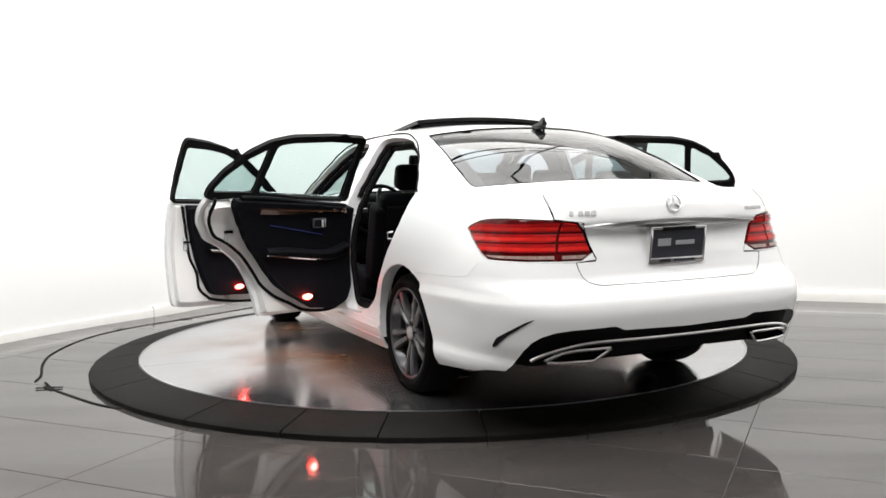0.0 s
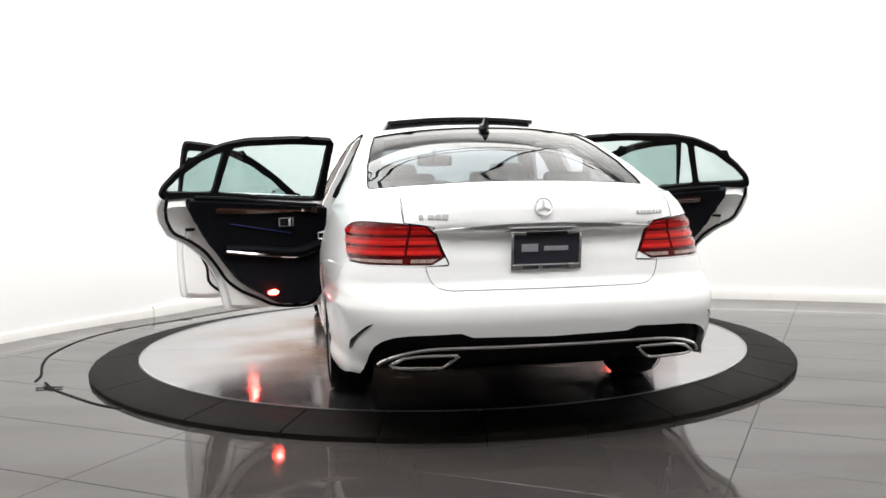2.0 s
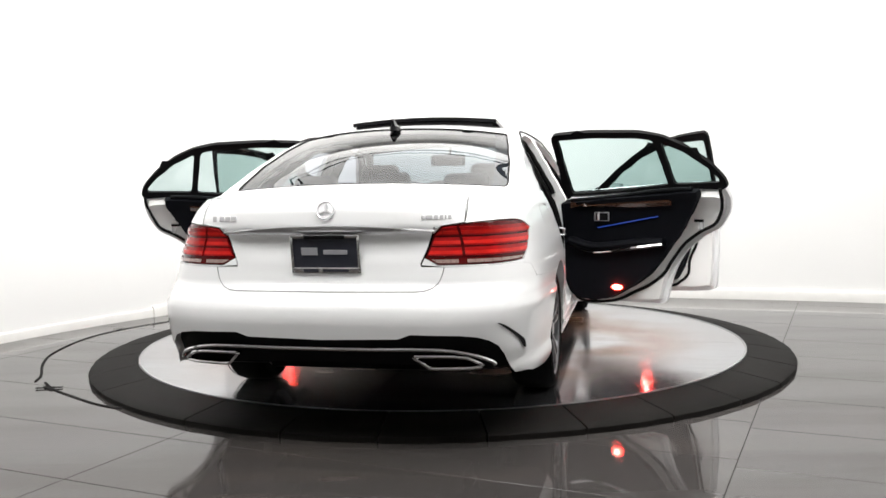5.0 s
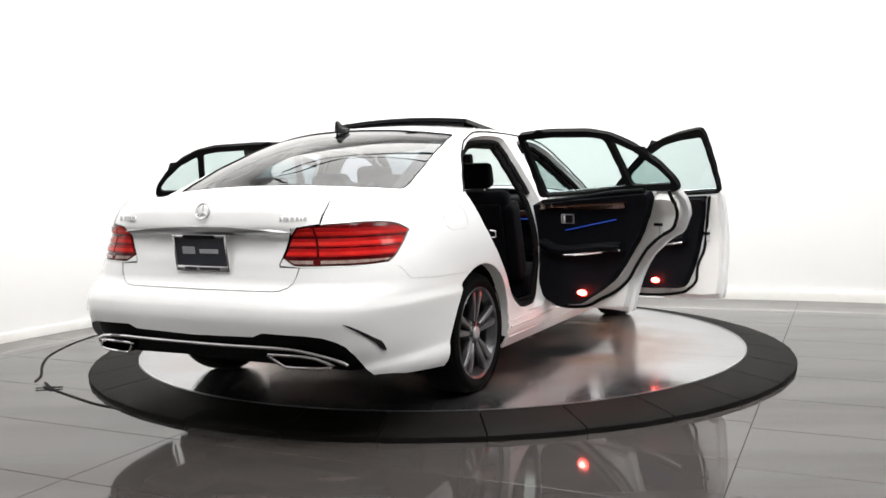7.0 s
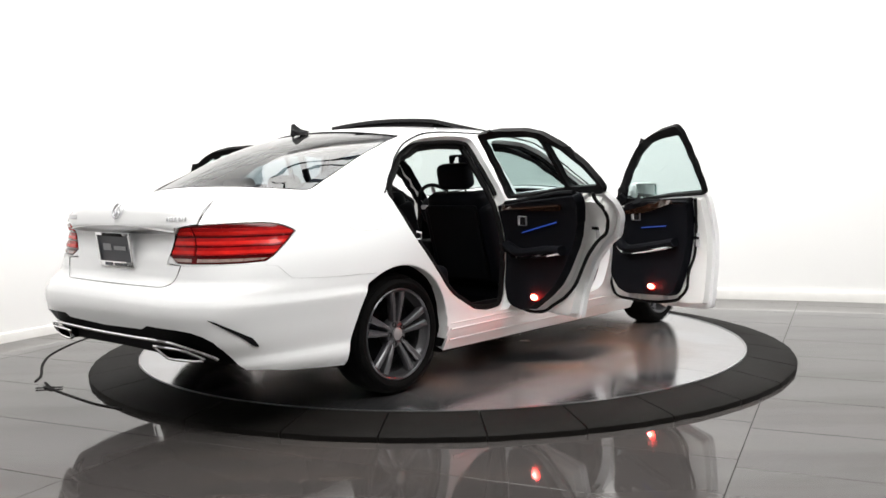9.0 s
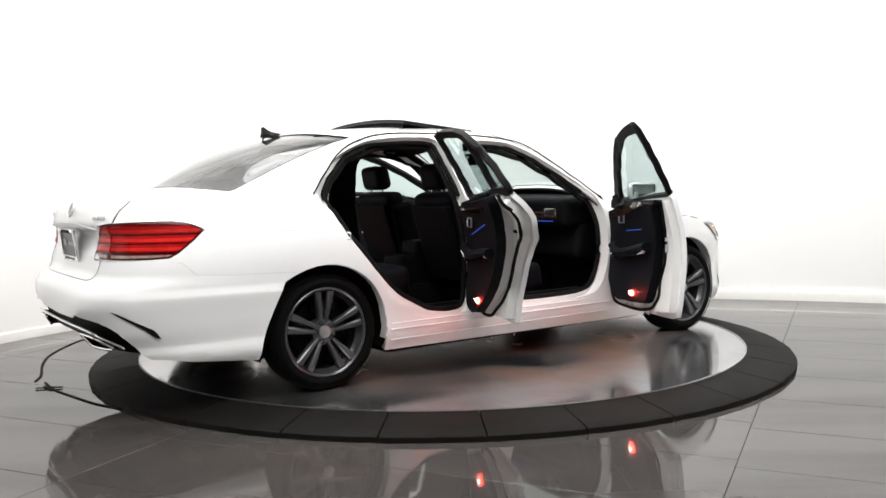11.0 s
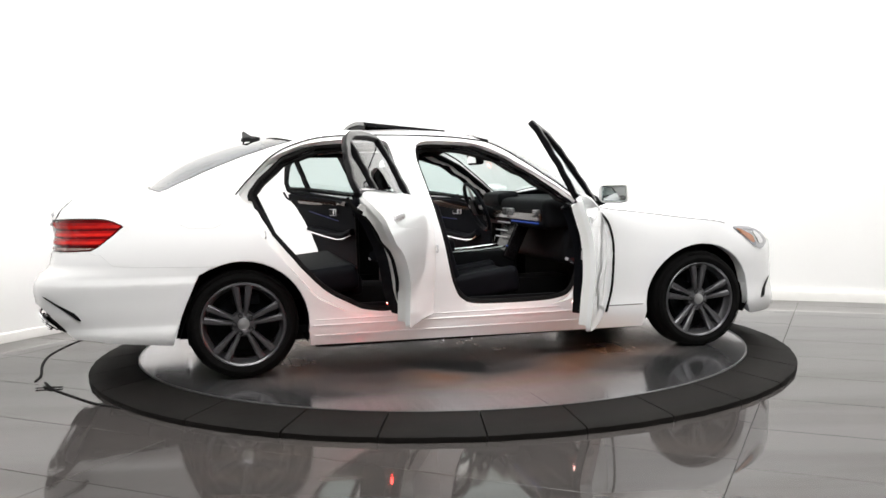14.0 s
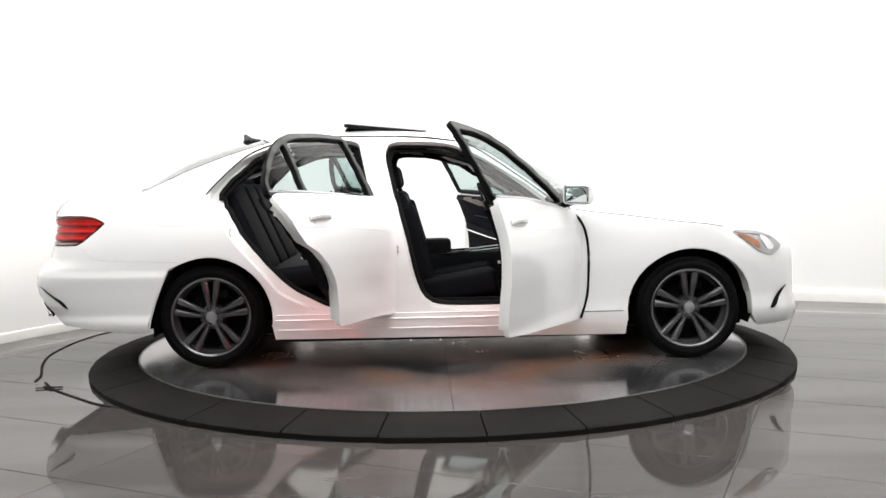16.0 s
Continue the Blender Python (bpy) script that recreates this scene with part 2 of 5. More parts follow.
def arch(y0, r, steps=18, z0=0.305, lo=0.19, wide=1.0):
    a0 = math.asin((lo - z0) / r)
    return [(y0 + wide * r * math.cos(a), z0 + r * math.sin(a)) for a in [a0 + (math.pi - 2 * a0) * i / steps for i in range(steps + 1)]]


# edge where flank and top meet: s, z, crown, bow of the middle
EDGE = [(1.98, NOSE_Z, 0.035, 0.24), (1.736, 0.782, 0.055, 0.13), (1.374, 0.818, 0.09, 0.05), (1.017, 0.866, 0.10, 0.03), (0.76, 0.897, 0.10, 0.10),
        (0.64, 0.95, 0.10, 0.18), (0.45, 1.09, 0.085, 0.19), (0.20, 1.262, 0.072, 0.17), (-0.06, 1.362, 0.062, 0.12), (-0.36, 1.395, 0.055, 0.05),
        (-0.65, 1.393, 0.052, 0.0), (-0.86, 1.378, 0.05, -0.08), (-1.06, 1.342, 0.05, -0.17), (-1.25, 1.285, 0.055, -0.21), (-1.50, 1.195, 0.06, -0.20),
        (-1.75, 1.10, 0.05, -0.15), (-1.92, 1.045, 0.035, -0.10), (-2.06, 1.030, 0.022, -0.12)]


def edge_at(v):
    st = EDGE
    for i in range(len(st) - 1):
        if v >= st[i + 1][0] or i == len(st) - 2:
            t = (st[i][0] - v) / (st[i][0] - st[i + 1][0])
            q = [st[max(0, i - 1)], st[i], st[i + 1], st[min(len(st) - 1, i + 2)]]
            return [0.5 * (2 * q[1][k] + (q[2][k] - q[0][k]) * t + (2 * q[0][k] - 5 * q[1][k] + 4 * q[2][k] - q[3][k]) * t * t
                           + (3 * q[1][k] - q[0][k] - 3 * q[2][k] + q[3][k]) * t ** 3) for k in (1, 2, 3)]


def top(u, v, off=0.0):
    """The upper skin: u from -1 to 1 across, v along the edge."""
    z, crown, bow = edge_at(v)
    e = skin(v, z)
    c = 1 - abs(u) ** 2.2
    return Vector((e.x * u, e.y + bow * c, z + crown * c + off))


def deck(u, v):
    """The last strip of the boot deck: v from 0 at the edge's end to 1 at the tail's rim."""
    a = top(u, EDGE[-1][0])
    b = skin(S_END + abs(u) * REAR_K * W0, 1.03)
    b.x = math.copysign(b.x, u)
    p = a.lerp(b, v)
    p.z += 0.012 * math.sin(math.pi * v) * (1 - u * u)
    return p


# ---- room: floor, walls, ceiling ----
FLOOR_Z = -0.0675
TURN = radians(-24.6)


def floor_material():
    m = material("polished_floor", (0.054, 0.0495, 0.048), 0.11, scale=1.3, vary=0.16, spec=0.39, fine=9.0)
    nt = m.node_tree
    n, l = nt.nodes, nt.links
    b = n["Principled BSDF"]
    info = n.new("ShaderNodeObjectInfo")
    hsv = n.new("ShaderNodeHueSaturation")
    mr = n.new("ShaderNodeMapRange")
    mr.inputs[3].default_value, mr.inputs[4].default_value = 0.94, 1.06
    l.new(info.outputs["Random"], mr.inputs[0])
    src = b.inputs["Base Color"].links[0].from_socket
    l.new(src, hsv.inputs["Color"])
    l.new(mr.outputs[0], hsv.inputs["Value"])
    l.new(hsv.outputs[0], b.inputs["Base Color"])
    geo = n.new("ShaderNodeNewGeometry")
    smp = n.new("ShaderNodeMapping")
    smp.inputs["Scale"].default_value = (0.6, 2.2, 1.0)
    smudge = n.new("ShaderNodeTexNoise")
    smudge.inputs["Scale"].default_value, smudge.inputs["Detail"].default_value, smudge.inputs["Roughness"].default_value = 1.1, 9, 0.62
    l.new(geo.outputs["Position"], smp.inputs["Vector"])
    l.new(smp.outputs[0], smudge.inputs["Vector"])
    rr = n.new("ShaderNodeMapRange")
    rr.inputs[1].default_value, rr.inputs[2].default_value = 0.35, 0.72
    rr.inputs[3].default_value, rr.inputs[4].default_value = 0.02, 0.095
    l.new(smudge.outputs["Fac"], rr.inputs[0])
    l.new(rr.outputs[0], b.inputs["Roughness"])
    stain = n.new("ShaderNodeMixRGB")
    stain.inputs[2].default_value = (0.10, 0.080, 0.066, 1)
    sf = n.new("ShaderNodeMapRange")
    sf.inputs[1].default_value, sf.inputs[2].default_value, sf.inputs[4].default_value = 0.53, 0.72, 0.28
    l.new(smudge.outputs["Fac"], sf.inputs[0])
    l.new(sf.outputs[0], stain.inputs[0])
    l.new(hsv.outputs[0], stain.inputs[1])
    l.new(stain.outputs[0], b.inputs["Base Color"])
    wear_map = n.new("ShaderNodeMapping")
    wear_map.inputs["Scale"].default_value = (0.34, 2.4, 1.0)
    wear = n.new("ShaderNodeTexNoise")
    wear.inputs["Scale"].default_value, wear.inputs["Detail"].default_value, wear.inputs["Roughness"].default_value = 0.9, 8, 0.6
    l.new(geo.outputs["Position"], wear_map.inputs["Vector"])
    l.new(wear_map.outputs[0], wear.inputs["Vector"])
    dull = n.new("ShaderNodeMapRange")
    dull.inputs[1].default_value, dull.inputs[2].default_value = 0.40, 0.62
    dull.inputs[3].default_value, dull.inputs[4].default_value = 0.34, 0.18
    l.new(wear.outputs["Fac"], dull.inputs[0])
    l.new(dull.outputs[0], b.inputs["Specular IOR Level"])
    warm = n.new("ShaderNodeMixRGB")
    warm.inputs[1].default_value, warm.inputs[2].default_value = (1, 1, 1, 1), (0.92, 0.80, 0.70, 1)
    grime = n.new("ShaderNodeMapRange")
    grime.inputs[1].default_value, grime.inputs[2].default_value = 0.50, 0.66
    l.new(wear.outputs["Fac"], grime.inputs[0])
    l.new(grime.outputs[0], warm.inputs[0])
    l.new(warm.outputs[0], b.inputs["Specular Tint"])
    return m


FLOORMAT = floor_material()
GROUT = material("floor_joint", (0.05, 0.05, 0.05), 0.7, scale=20, vary=0.2)
WALLMAT = material("white_wall", (0.86, 0.86, 0.855), 0.75, scale=1.5, vary=0.02, bump=0.06, fine=60)
SKIRT = material("white_skirting", (0.80, 0.79, 0.77), 0.5, scale=9, vary=0.06)
RINGMAT = material("black_rubber_ramp", (0.0058, 0.0050, 0.0044), 0.70, scale=3.2, vary=0.6, bump=0.35, fine=220, spec=0.12)
# dark so that the unseen rear wall dims reflections and keeps floor and car contrast
GREYWALL = material("grey_wall", (0.16, 0.16, 0.165), 0.8, scale=1.5, vary=0.06)
CEILMAT = material("ceiling_paint", (0.82, 0.82, 0.81), 0.8, scale=2, vary=0.04)

WALL = [(-4.9, -2.9), (-3.36, 0.475), (-2.93, 1.25), (-2.55, 1.75), (-2.22, 2.38), (-1.85, 2.74), (-1.2, 3.02), (-0.4, 3.05), (0.6, 2.86),
        (1.82, 2.462), (2.774, 2.155), (3.70, 1.826), (4.9, 1.25), (5.7, 0.4), (5.9, -1.0), (5.9, -9.0), (-5.9, -9.0), (-5.9, -4.6)]


def floor_sheet():
    bm = bmesh.new()
    bm.faces.new([bm.verts.new((x, y, FLOOR_Z - 0.006)) for x, y in WALL])
    ob = part("floor", bm, GROUT, smooth=False)
    bmesh_up(ob)
    return tagged(ob, "grey polished tile floor with thin dark joints", "floor", kind="structure")


def bmesh_up(ob):
    me = ob.data
    if me.polygons[0].normal.z < 0:
        me.flip_normals()


floor = floor_sheet()


def wall_run(name, mat, z0, z1, thick, label, run):
    bm = bmesh.new()
    inner = resample(run, 0.25, False)
    closed = resample(chaikin(WALL, 2), 0.25)
    sgn = 1 if area(closed) > 0 else -1
    outer = []
    for i, p in enumerate(inner):
        u, w = inner[max(0, i - 1)], inner[min(len(inner) - 1, i + 1)]
        d = Vector((w[0] - u[0], w[1] - u[1])).normalized()
        outer.append((p[0] + d.y * thick * sgn, p[1] - d.x * thick * sgn))
    k = len(inner)
    vi = [[bm.verts.new((x, y, z)) for x, y in inner[:k]] for z in (z0, z1)]
    vo = [[bm.verts.new((x, y, z)) for x, y in outer[:k]] for z in (z0, z1)]
    for i in range(k - 1):
        j = i + 1
        bm.faces.new((vi[0][i], vi[0][j], vi[1][j], vi[1][i]))
        bm.faces.new((vo[0][i], vo[0][j], vo[1][j], vo[1][i]))
        bm.faces.new((vi[1][i], vi[1][j], vo[1][j], vo[1][i]))
        bm.faces.new((vi[0][i], vi[0][j], vo[0][j], vo[0][i]))
    bmesh.ops.recalc_face_normals(bm, faces=bm.faces)
    return tagged(part(name, bm, mat), label, "wall", kind="structure")


ROOM_H = 4.4
whole = chaikin(WALL, 2)
far = [i for i, q in enumerate(whole) if q[1] > -2.6]
wall_run("wall_studio", WALLMAT, FLOOR_Z - 0.05, ROOM_H, 0.12, "smooth white curved studio wall", whole[far[0]:far[-1] + 1])
# added out of view behind the camera, dark to limit bounced light
wall_run("wall_rear_unseen", GREYWALL, FLOOR_Z - 0.05, ROOM_H, 0.12, "unseen dark grey wall behind the camera, added to hold back bounced light", whole[far[-1]:] + whole[:far[0] + 1])


def skirting(points, height, deep, name):
    """A rounded board along the wall's foot, points on the floor."""
    pts = resample(points, 0.12, closed=False)
    bm = bmesh.new()
    prof = [(0, 0), (deep, 0), (deep, height * 0.7), (deep * 0.75, height * 0.93), (deep * 0.3, height), (0, height)]
    rows = []
    for i, (x, y) in enumerate(pts):
        a, b = pts[max(0, i - 1)], pts[min(len(pts) - 1, i + 1)]
        d = Vector((b[0] - a[0], b[1] - a[1])).normalized()
        nrm = Vector((d.y, -d.x))
        rows.append([bm.verts.new((x + nrm.x * o, y + nrm.y * o, FLOOR_Z + h)) for o, h in prof])
    for a, b in zip(rows, rows[1:]):
        for k in range(len(prof) - 1):
            bm.faces.new((a[k], b[k], b[k + 1], a[k + 1]))
    bm.faces.new(rows[0])
    bm.faces.new(rows[-1])
    bmesh.ops.recalc_face_normals(bm, faces=bm.faces)
    return tagged(part(name, bm, SKIRT), "white painted rounded skirting at the wall's foot", "skirting", kind="structure")


curve = chaikin(WALL, 2)
i0 = min(range(len(curve)), key=lambda i: (curve[i][0] + 4.0) ** 2 + (curve[i][1] + 0.9) ** 2)
i1 = min(range(len(curve)), key=lambda i: (curve[i][0] + 2.55) ** 2 + (curve[i][1] - 1.75) ** 2)
i2 = min(range(len(curve)), key=lambda i: (curve[i][0] - 4.9) ** 2 + (curve[i][1] - 1.25) ** 2)
skirting(curve[i0:i1 + 1], 0.075, 0.02, "baseboard")
skirting(curve[i1:i2 + 1], 0.10, 0.035, "baseboard")

bm = bmesh.new()
bm.faces.new([bm.verts.new((x, y, ROOM_H)) for x, y in WALL])
ceiling = tagged(part("ceiling", bm, CEILMAT, smooth=False), "white painted studio ceiling", "ceiling", kind="structure")

# dark pipes under the ceiling, seen mirrored in the rear window
for k, (x0, y0, x1, y1) in enumerate([(-4.5, -1.9, 4.8, -1.5), (-2.6, 0.25, 3.6, 1.75), (-2.4, 0.65, 3.4, 2.05), (0.4, -1.4, 1.7, 2.3)]):
    pipe = part("ceiling_pipe", tube([(x0, y0, 4.12), (x1, y1, 4.12)], 0.035, 10), BLACK)
    tagged(pipe, "thin black lighting pipe under the ceiling", "pipe", group="lighting pipes")
    for t in (0.08, 0.5, 0.92):
        part("hanger", tube([(x0 + (x1 - x0) * t, y0 + (y1 - y0) * t, 4.12), (x0 + (x1 - x0) * t, y0 + (y1 - y0) * t, ROOM_H)], 0.01, 6), BLACK, pipe)


# ---- black line and tape on the floor ----
LOOP = [(-1.55, 2.37), (-1.809, 2.16), (-2.244, 1.55), (-2.60, 1.06), (-2.76, 0.605), (-2.76, 0.035), (-2.66, -0.364), (-2.512, -0.72), (-2.47, -0.896)]
TAIL_LINE = [(-2.393, -0.933), (-2.262, -1.118), (-2.069, -1.31), (-1.873, -1.488), (-1.70, -1.60)]


def catmull(pts, k=6):
    out = []
    for i in range(len(pts) - 1):
        q = [Vector(pts[max(0, i - 1)]), Vector(pts[i]), Vector(pts[i + 1]), Vector(pts[min(len(pts) - 1, i + 2)])]
        for j in range(k):
            t = j / k
            out.append(0.5 * (2 * q[1] + (q[2] - q[0]) * t + (2 * q[0] - 5 * q[1] + 4 * q[2] - q[3]) * t * t + (3 * q[1] - q[0] - 3 * q[2] + q[3]) * t ** 3))
    out.append(Vector(pts[-1]))
    return out


cable = part("floor_cable", tube([(p.x, p.y, FLOOR_Z + 0.004) for p in catmull(LOOP)], 0.008, 6, flat=0.35), RUBBER)
tagged(cable, "thin black cable looping over the grey floor", "cable")
cable = part("floor_cable", tube([(p.x, p.y, FLOOR_Z + 0.004) for p in catmull(TAIL_LINE)], 0.008, 6, flat=0.35), RUBBER)
tagged(cable, "thin black cable running to the turntable's edge", "cable")
cross = tagged(new("tape_cross"), "small black tape cross stuck on the floor", "tape")
for a, ln in ((8, 0.15), (-48, 0.13)):
    part("tape_strip", box(ln, 0.028, 0.003, pose(-2.30, -1.09, FLOOR_Z + 0.004 + (0.003 if a > 0 else 0), 0, 0, a)), RUBBER, cross)
for x, y, w, h in ((-2.245, 1.52, 0.10, 0.02), (-2.66, 1.02, 0.07, 0.02)):
    spot = part("tape_strip", box(w, h, 0.003, pose(x, y, FLOOR_Z + 0.007, 0, 0, 20)), RUBBER)
    tagged(spot, "small black tape strip on the floor", "tape")


# ---- turntable ----
def disc_material():
    m = bpy.data.materials.new("turntable_steel")
    m.use_nodes = True
    nt = m.node_tree
    n, l = nt.nodes, nt.links
    b = n["Principled BSDF"]
    tc = n.new("ShaderNodeTexCoord")
    big = n.new("ShaderNodeTexNoise")
    big.inputs["Scale"].default_value, big.inputs["Detail"].default_value = 1.5, 4
    mid = n.new("ShaderNodeTexNoise")
    mid.inputs["Scale"].default_value, mid.inputs["Detail"].default_value = 6.0, 8
    fine = n.new("ShaderNodeTexNoise")
    fine.inputs["Scale"].default_value = 240
    for t in (big, mid, fine):
        l.new(tc.outputs["Object"], t.inputs["Vector"])
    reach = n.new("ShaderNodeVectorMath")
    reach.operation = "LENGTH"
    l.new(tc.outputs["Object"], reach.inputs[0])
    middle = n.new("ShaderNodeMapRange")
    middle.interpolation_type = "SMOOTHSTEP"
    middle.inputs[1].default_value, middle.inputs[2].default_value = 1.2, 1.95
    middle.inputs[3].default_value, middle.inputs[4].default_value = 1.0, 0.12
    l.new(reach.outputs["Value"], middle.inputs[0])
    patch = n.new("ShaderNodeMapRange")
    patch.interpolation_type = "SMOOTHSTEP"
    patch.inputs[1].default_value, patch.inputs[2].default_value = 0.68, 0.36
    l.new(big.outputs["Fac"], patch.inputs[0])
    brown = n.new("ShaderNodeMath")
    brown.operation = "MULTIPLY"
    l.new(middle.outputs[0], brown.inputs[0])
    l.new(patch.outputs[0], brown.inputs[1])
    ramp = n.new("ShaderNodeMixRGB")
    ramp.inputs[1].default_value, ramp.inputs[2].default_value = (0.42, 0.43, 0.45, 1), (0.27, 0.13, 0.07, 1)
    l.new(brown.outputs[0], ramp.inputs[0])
    mr = n.new("ShaderNodeMapRange")
    mr.inputs[1].default_value, mr.inputs[2].default_value = 0.3, 0.7
    mr.inputs[3].default_value, mr.inputs[4].default_value = 0.06, 0.13
    l.new(mid.outputs["Fac"], mr.inputs[0])
    l.new(mr.outputs[0], b.inputs["Roughness"])
    strm = n.new("ShaderNodeMapping")
    strm.inputs["Scale"].default_value = (0.7, 14.0, 1.0)
    streak = n.new("ShaderNodeTexNoise")
    streak.inputs["Scale"].default_value, streak.inputs["Detail"].default_value = 3.0, 6
    l.new(tc.outputs["Object"], strm.inputs["Vector"])
    l.new(strm.outputs[0], streak.inputs["Vector"])
    dirt = n.new("ShaderNodeMixRGB")
    dirt.blend_type, dirt.inputs[0].default_value = "OVERLAY", 0.45
    l.new(ramp.outputs[0], dirt.inputs[1])
    l.new(streak.outputs["Fac"], dirt.inputs[2])
    l.new(dirt.outputs[0], b.inputs["Base Color"])
    both = n.new("ShaderNodeMath")
    both.operation = "ADD"
    half = n.new("ShaderNodeMath")
    half.operation, half.inputs[1].default_value = "MULTIPLY_ADD", 0.08
    half.inputs[2].default_value = -0.03
    l.new(streak.outputs["Fac"], half.inputs[0])
    l.new(half.outputs[0], both.inputs[0])
    l.new(mr.outputs[0], both.inputs[1])
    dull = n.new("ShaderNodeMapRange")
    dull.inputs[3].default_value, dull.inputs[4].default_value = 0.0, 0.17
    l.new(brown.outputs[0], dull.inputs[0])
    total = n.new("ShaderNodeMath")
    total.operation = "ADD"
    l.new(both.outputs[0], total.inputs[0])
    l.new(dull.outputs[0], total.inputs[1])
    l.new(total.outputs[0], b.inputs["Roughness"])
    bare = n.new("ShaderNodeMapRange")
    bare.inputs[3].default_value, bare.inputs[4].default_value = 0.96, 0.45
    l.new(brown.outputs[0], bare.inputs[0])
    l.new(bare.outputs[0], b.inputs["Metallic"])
    bp = n.new("ShaderNodeBump")
    bp.inputs["Strength"].default_value, bp.inputs["Distance"].default_value = 0.04, 0.002
    l.new(fine.outputs["Fac"], bp.inputs["Height"])
    l.new(bp.outputs[0], b.inputs["Normal"])
    return m


DISCMAT = disc_material()
turntable = tagged(new("turntable"), "round steel turntable plate with brown stains", "turntable")
R_DISC, R_RING = 2.02, 2.325
for k in range(4):
    a0, a1 = math.pi / 2 * k + 0.0008, math.pi / 2 * (k + 1) - 0.0008
    bm = bmesh.new()
    rimv = [(R_DISC * math.cos(a0 + (a1 - a0) * i / 48), R_DISC * math.sin(a0 + (a1 - a0) * i / 48)) for i in range(49)]
    loop = [(0.002 * math.cos((a0 + a1) / 2), 0.002 * math.sin((a0 + a1) / 2))] + rimv
    up = [bm.verts.new((x, y, 0.0)) for x, y in loop]
    dn = [bm.verts.new((x, y, -0.03)) for x, y in loop]
    bm.faces.new(up)
    bm.faces.new(dn[::-1])
    for i in range(len(loop)):
        j = (i + 1) % len(loop)
        bm.faces.new((up[i], dn[i], dn[j], up[j]))
    bmesh.ops.recalc_face_normals(bm, faces=bm.faces)
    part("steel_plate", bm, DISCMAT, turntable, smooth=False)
part("edge_trim", lathe([(2.021, -0.03), (2.021, 0.003), (2.026, 0.004), (2.031, 0.003), (2.031, -0.03)], 160), STEEL, turntable, "thin bright steel rim")
part("drum", lathe([(0.0, -0.034), (2.0, -0.034), (2.0, FLOOR_Z), (0.0, FLOOR_Z)], 96), BLACK, turntable)

ring = tagged(new("ramp_ring"), "black rubber ramp ring in segments round the turntable", "ramp")
SEAMS = [-123.0, -109.0, -97.4, -85.3, -73.7, -61.9, -49.5]
angles = SEAMS + [-37.5 + 12.0 * i for i in range(23)]
angles = [a for a in angles if a < 226.0]
for a, b in zip(angles, angles[1:] + [angles[0] + 360]):
    bm = bmesh.new()
    prof = [(2.034, FLOOR_Z), (2.034, -0.001), (2.040, 0.002), (2.25, -0.026), (2.312, -0.036), (2.323, -0.042), (2.327, FLOOR_Z)]
    rows = []
    for i in range(13):
        t = radians(a + 0.10 + (b - a - 0.2) * i / 12)
        worn = 0.0035 * math.sin(t * 61) * math.sin(t * 23) - 0.002 * abs(math.sin(t * 140))
        rows.append([bm.verts.new(((r + (worn if r > 2.3 else 0)) * math.cos(t), (r + (worn if r > 2.3 else 0)) * math.sin(t), z)) for r, z in prof])
    for p, q in zip(rows, rows[1:]):
        for k in range(len(prof)):
            bm.faces.new((p[k], q[k], q[(k + 1) % len(prof)], p[(k + 1) % len(prof)]))
    bm.faces.new(rows[0])
    bm.faces.new(rows[-1])
    bmesh.ops.recalc_face_normals(bm, faces=bm.faces)
    part("rubber_segment", bm, RINGMAT, ring)


# ---- the car ----
car = tagged(new("car"), "white four-door saloon with all its doors open on the turntable", "car")

REAR_OPEN = chaikin([(-1.355, 1.085), (-1.20, 1.238), (-1.02, 1.318), (-0.80, 1.345), (-0.565, 1.345), (-0.545, 1.25), (-0.50, 1.06), (-0.49, 0.80), (-0.485, 0.52),
                     (-0.49, 0.345), (-0.63, 0.338), (-0.745, 0.352), (-0.80, 0.378), (-0.955, 0.465), (-1.038, 0.538), (-1.245, 0.803), (-1.37, 1.033)], 2)
FRONT_OPEN = chaikin([(-0.375, 1.26), (-0.35, 1.335), (-0.03, 1.322), (0.14, 1.262), (0.45, 1.062), (0.615, 0.93), (0.625, 0.54), (0.56, 0.375), (0.42, 0.345), (-0.083, 0.345),
                      (-0.165, 0.40), (-0.216, 0.527), (-0.261, 0.766), (-0.332, 1.07)], 2)


def tucked(s, z):
    """The rear arch runs straight down behind the wheel."""
    return (max(s, -1.437 - 0.218 - (0.606 - z) * 0.36), z) if s < -1.6 else (s, z)


ARCH_R, ARCH_F = [tucked(*q) for q in arch(-1.437, 0.372, 24)], arch(1.450, 0.366, 20, 0.305, 0.17, 1.085)
TAIL_LAMP = chaikin([(sx(0.415, 0.745), 0.742), (sx(0.478, 0.9), 0.905), (sx(0.60, 0.92), 0.922), (-2.17, 0.930), (-2.075, 0.918), (-2.012, 0.885), (-2.04, 0.86), (-2.14, 0.752), (-2.20, 0.745)], 1)
HEAD_LAMP = chaikin([(1.80, 0.760), (1.928, 0.765), (1.985, 0.745), (2.03, 0.70), (2.04, 0.65), (1.97, 0.602), (1.93, 0.624), (1.849, 0.669), (1.808, 0.722)], 1)

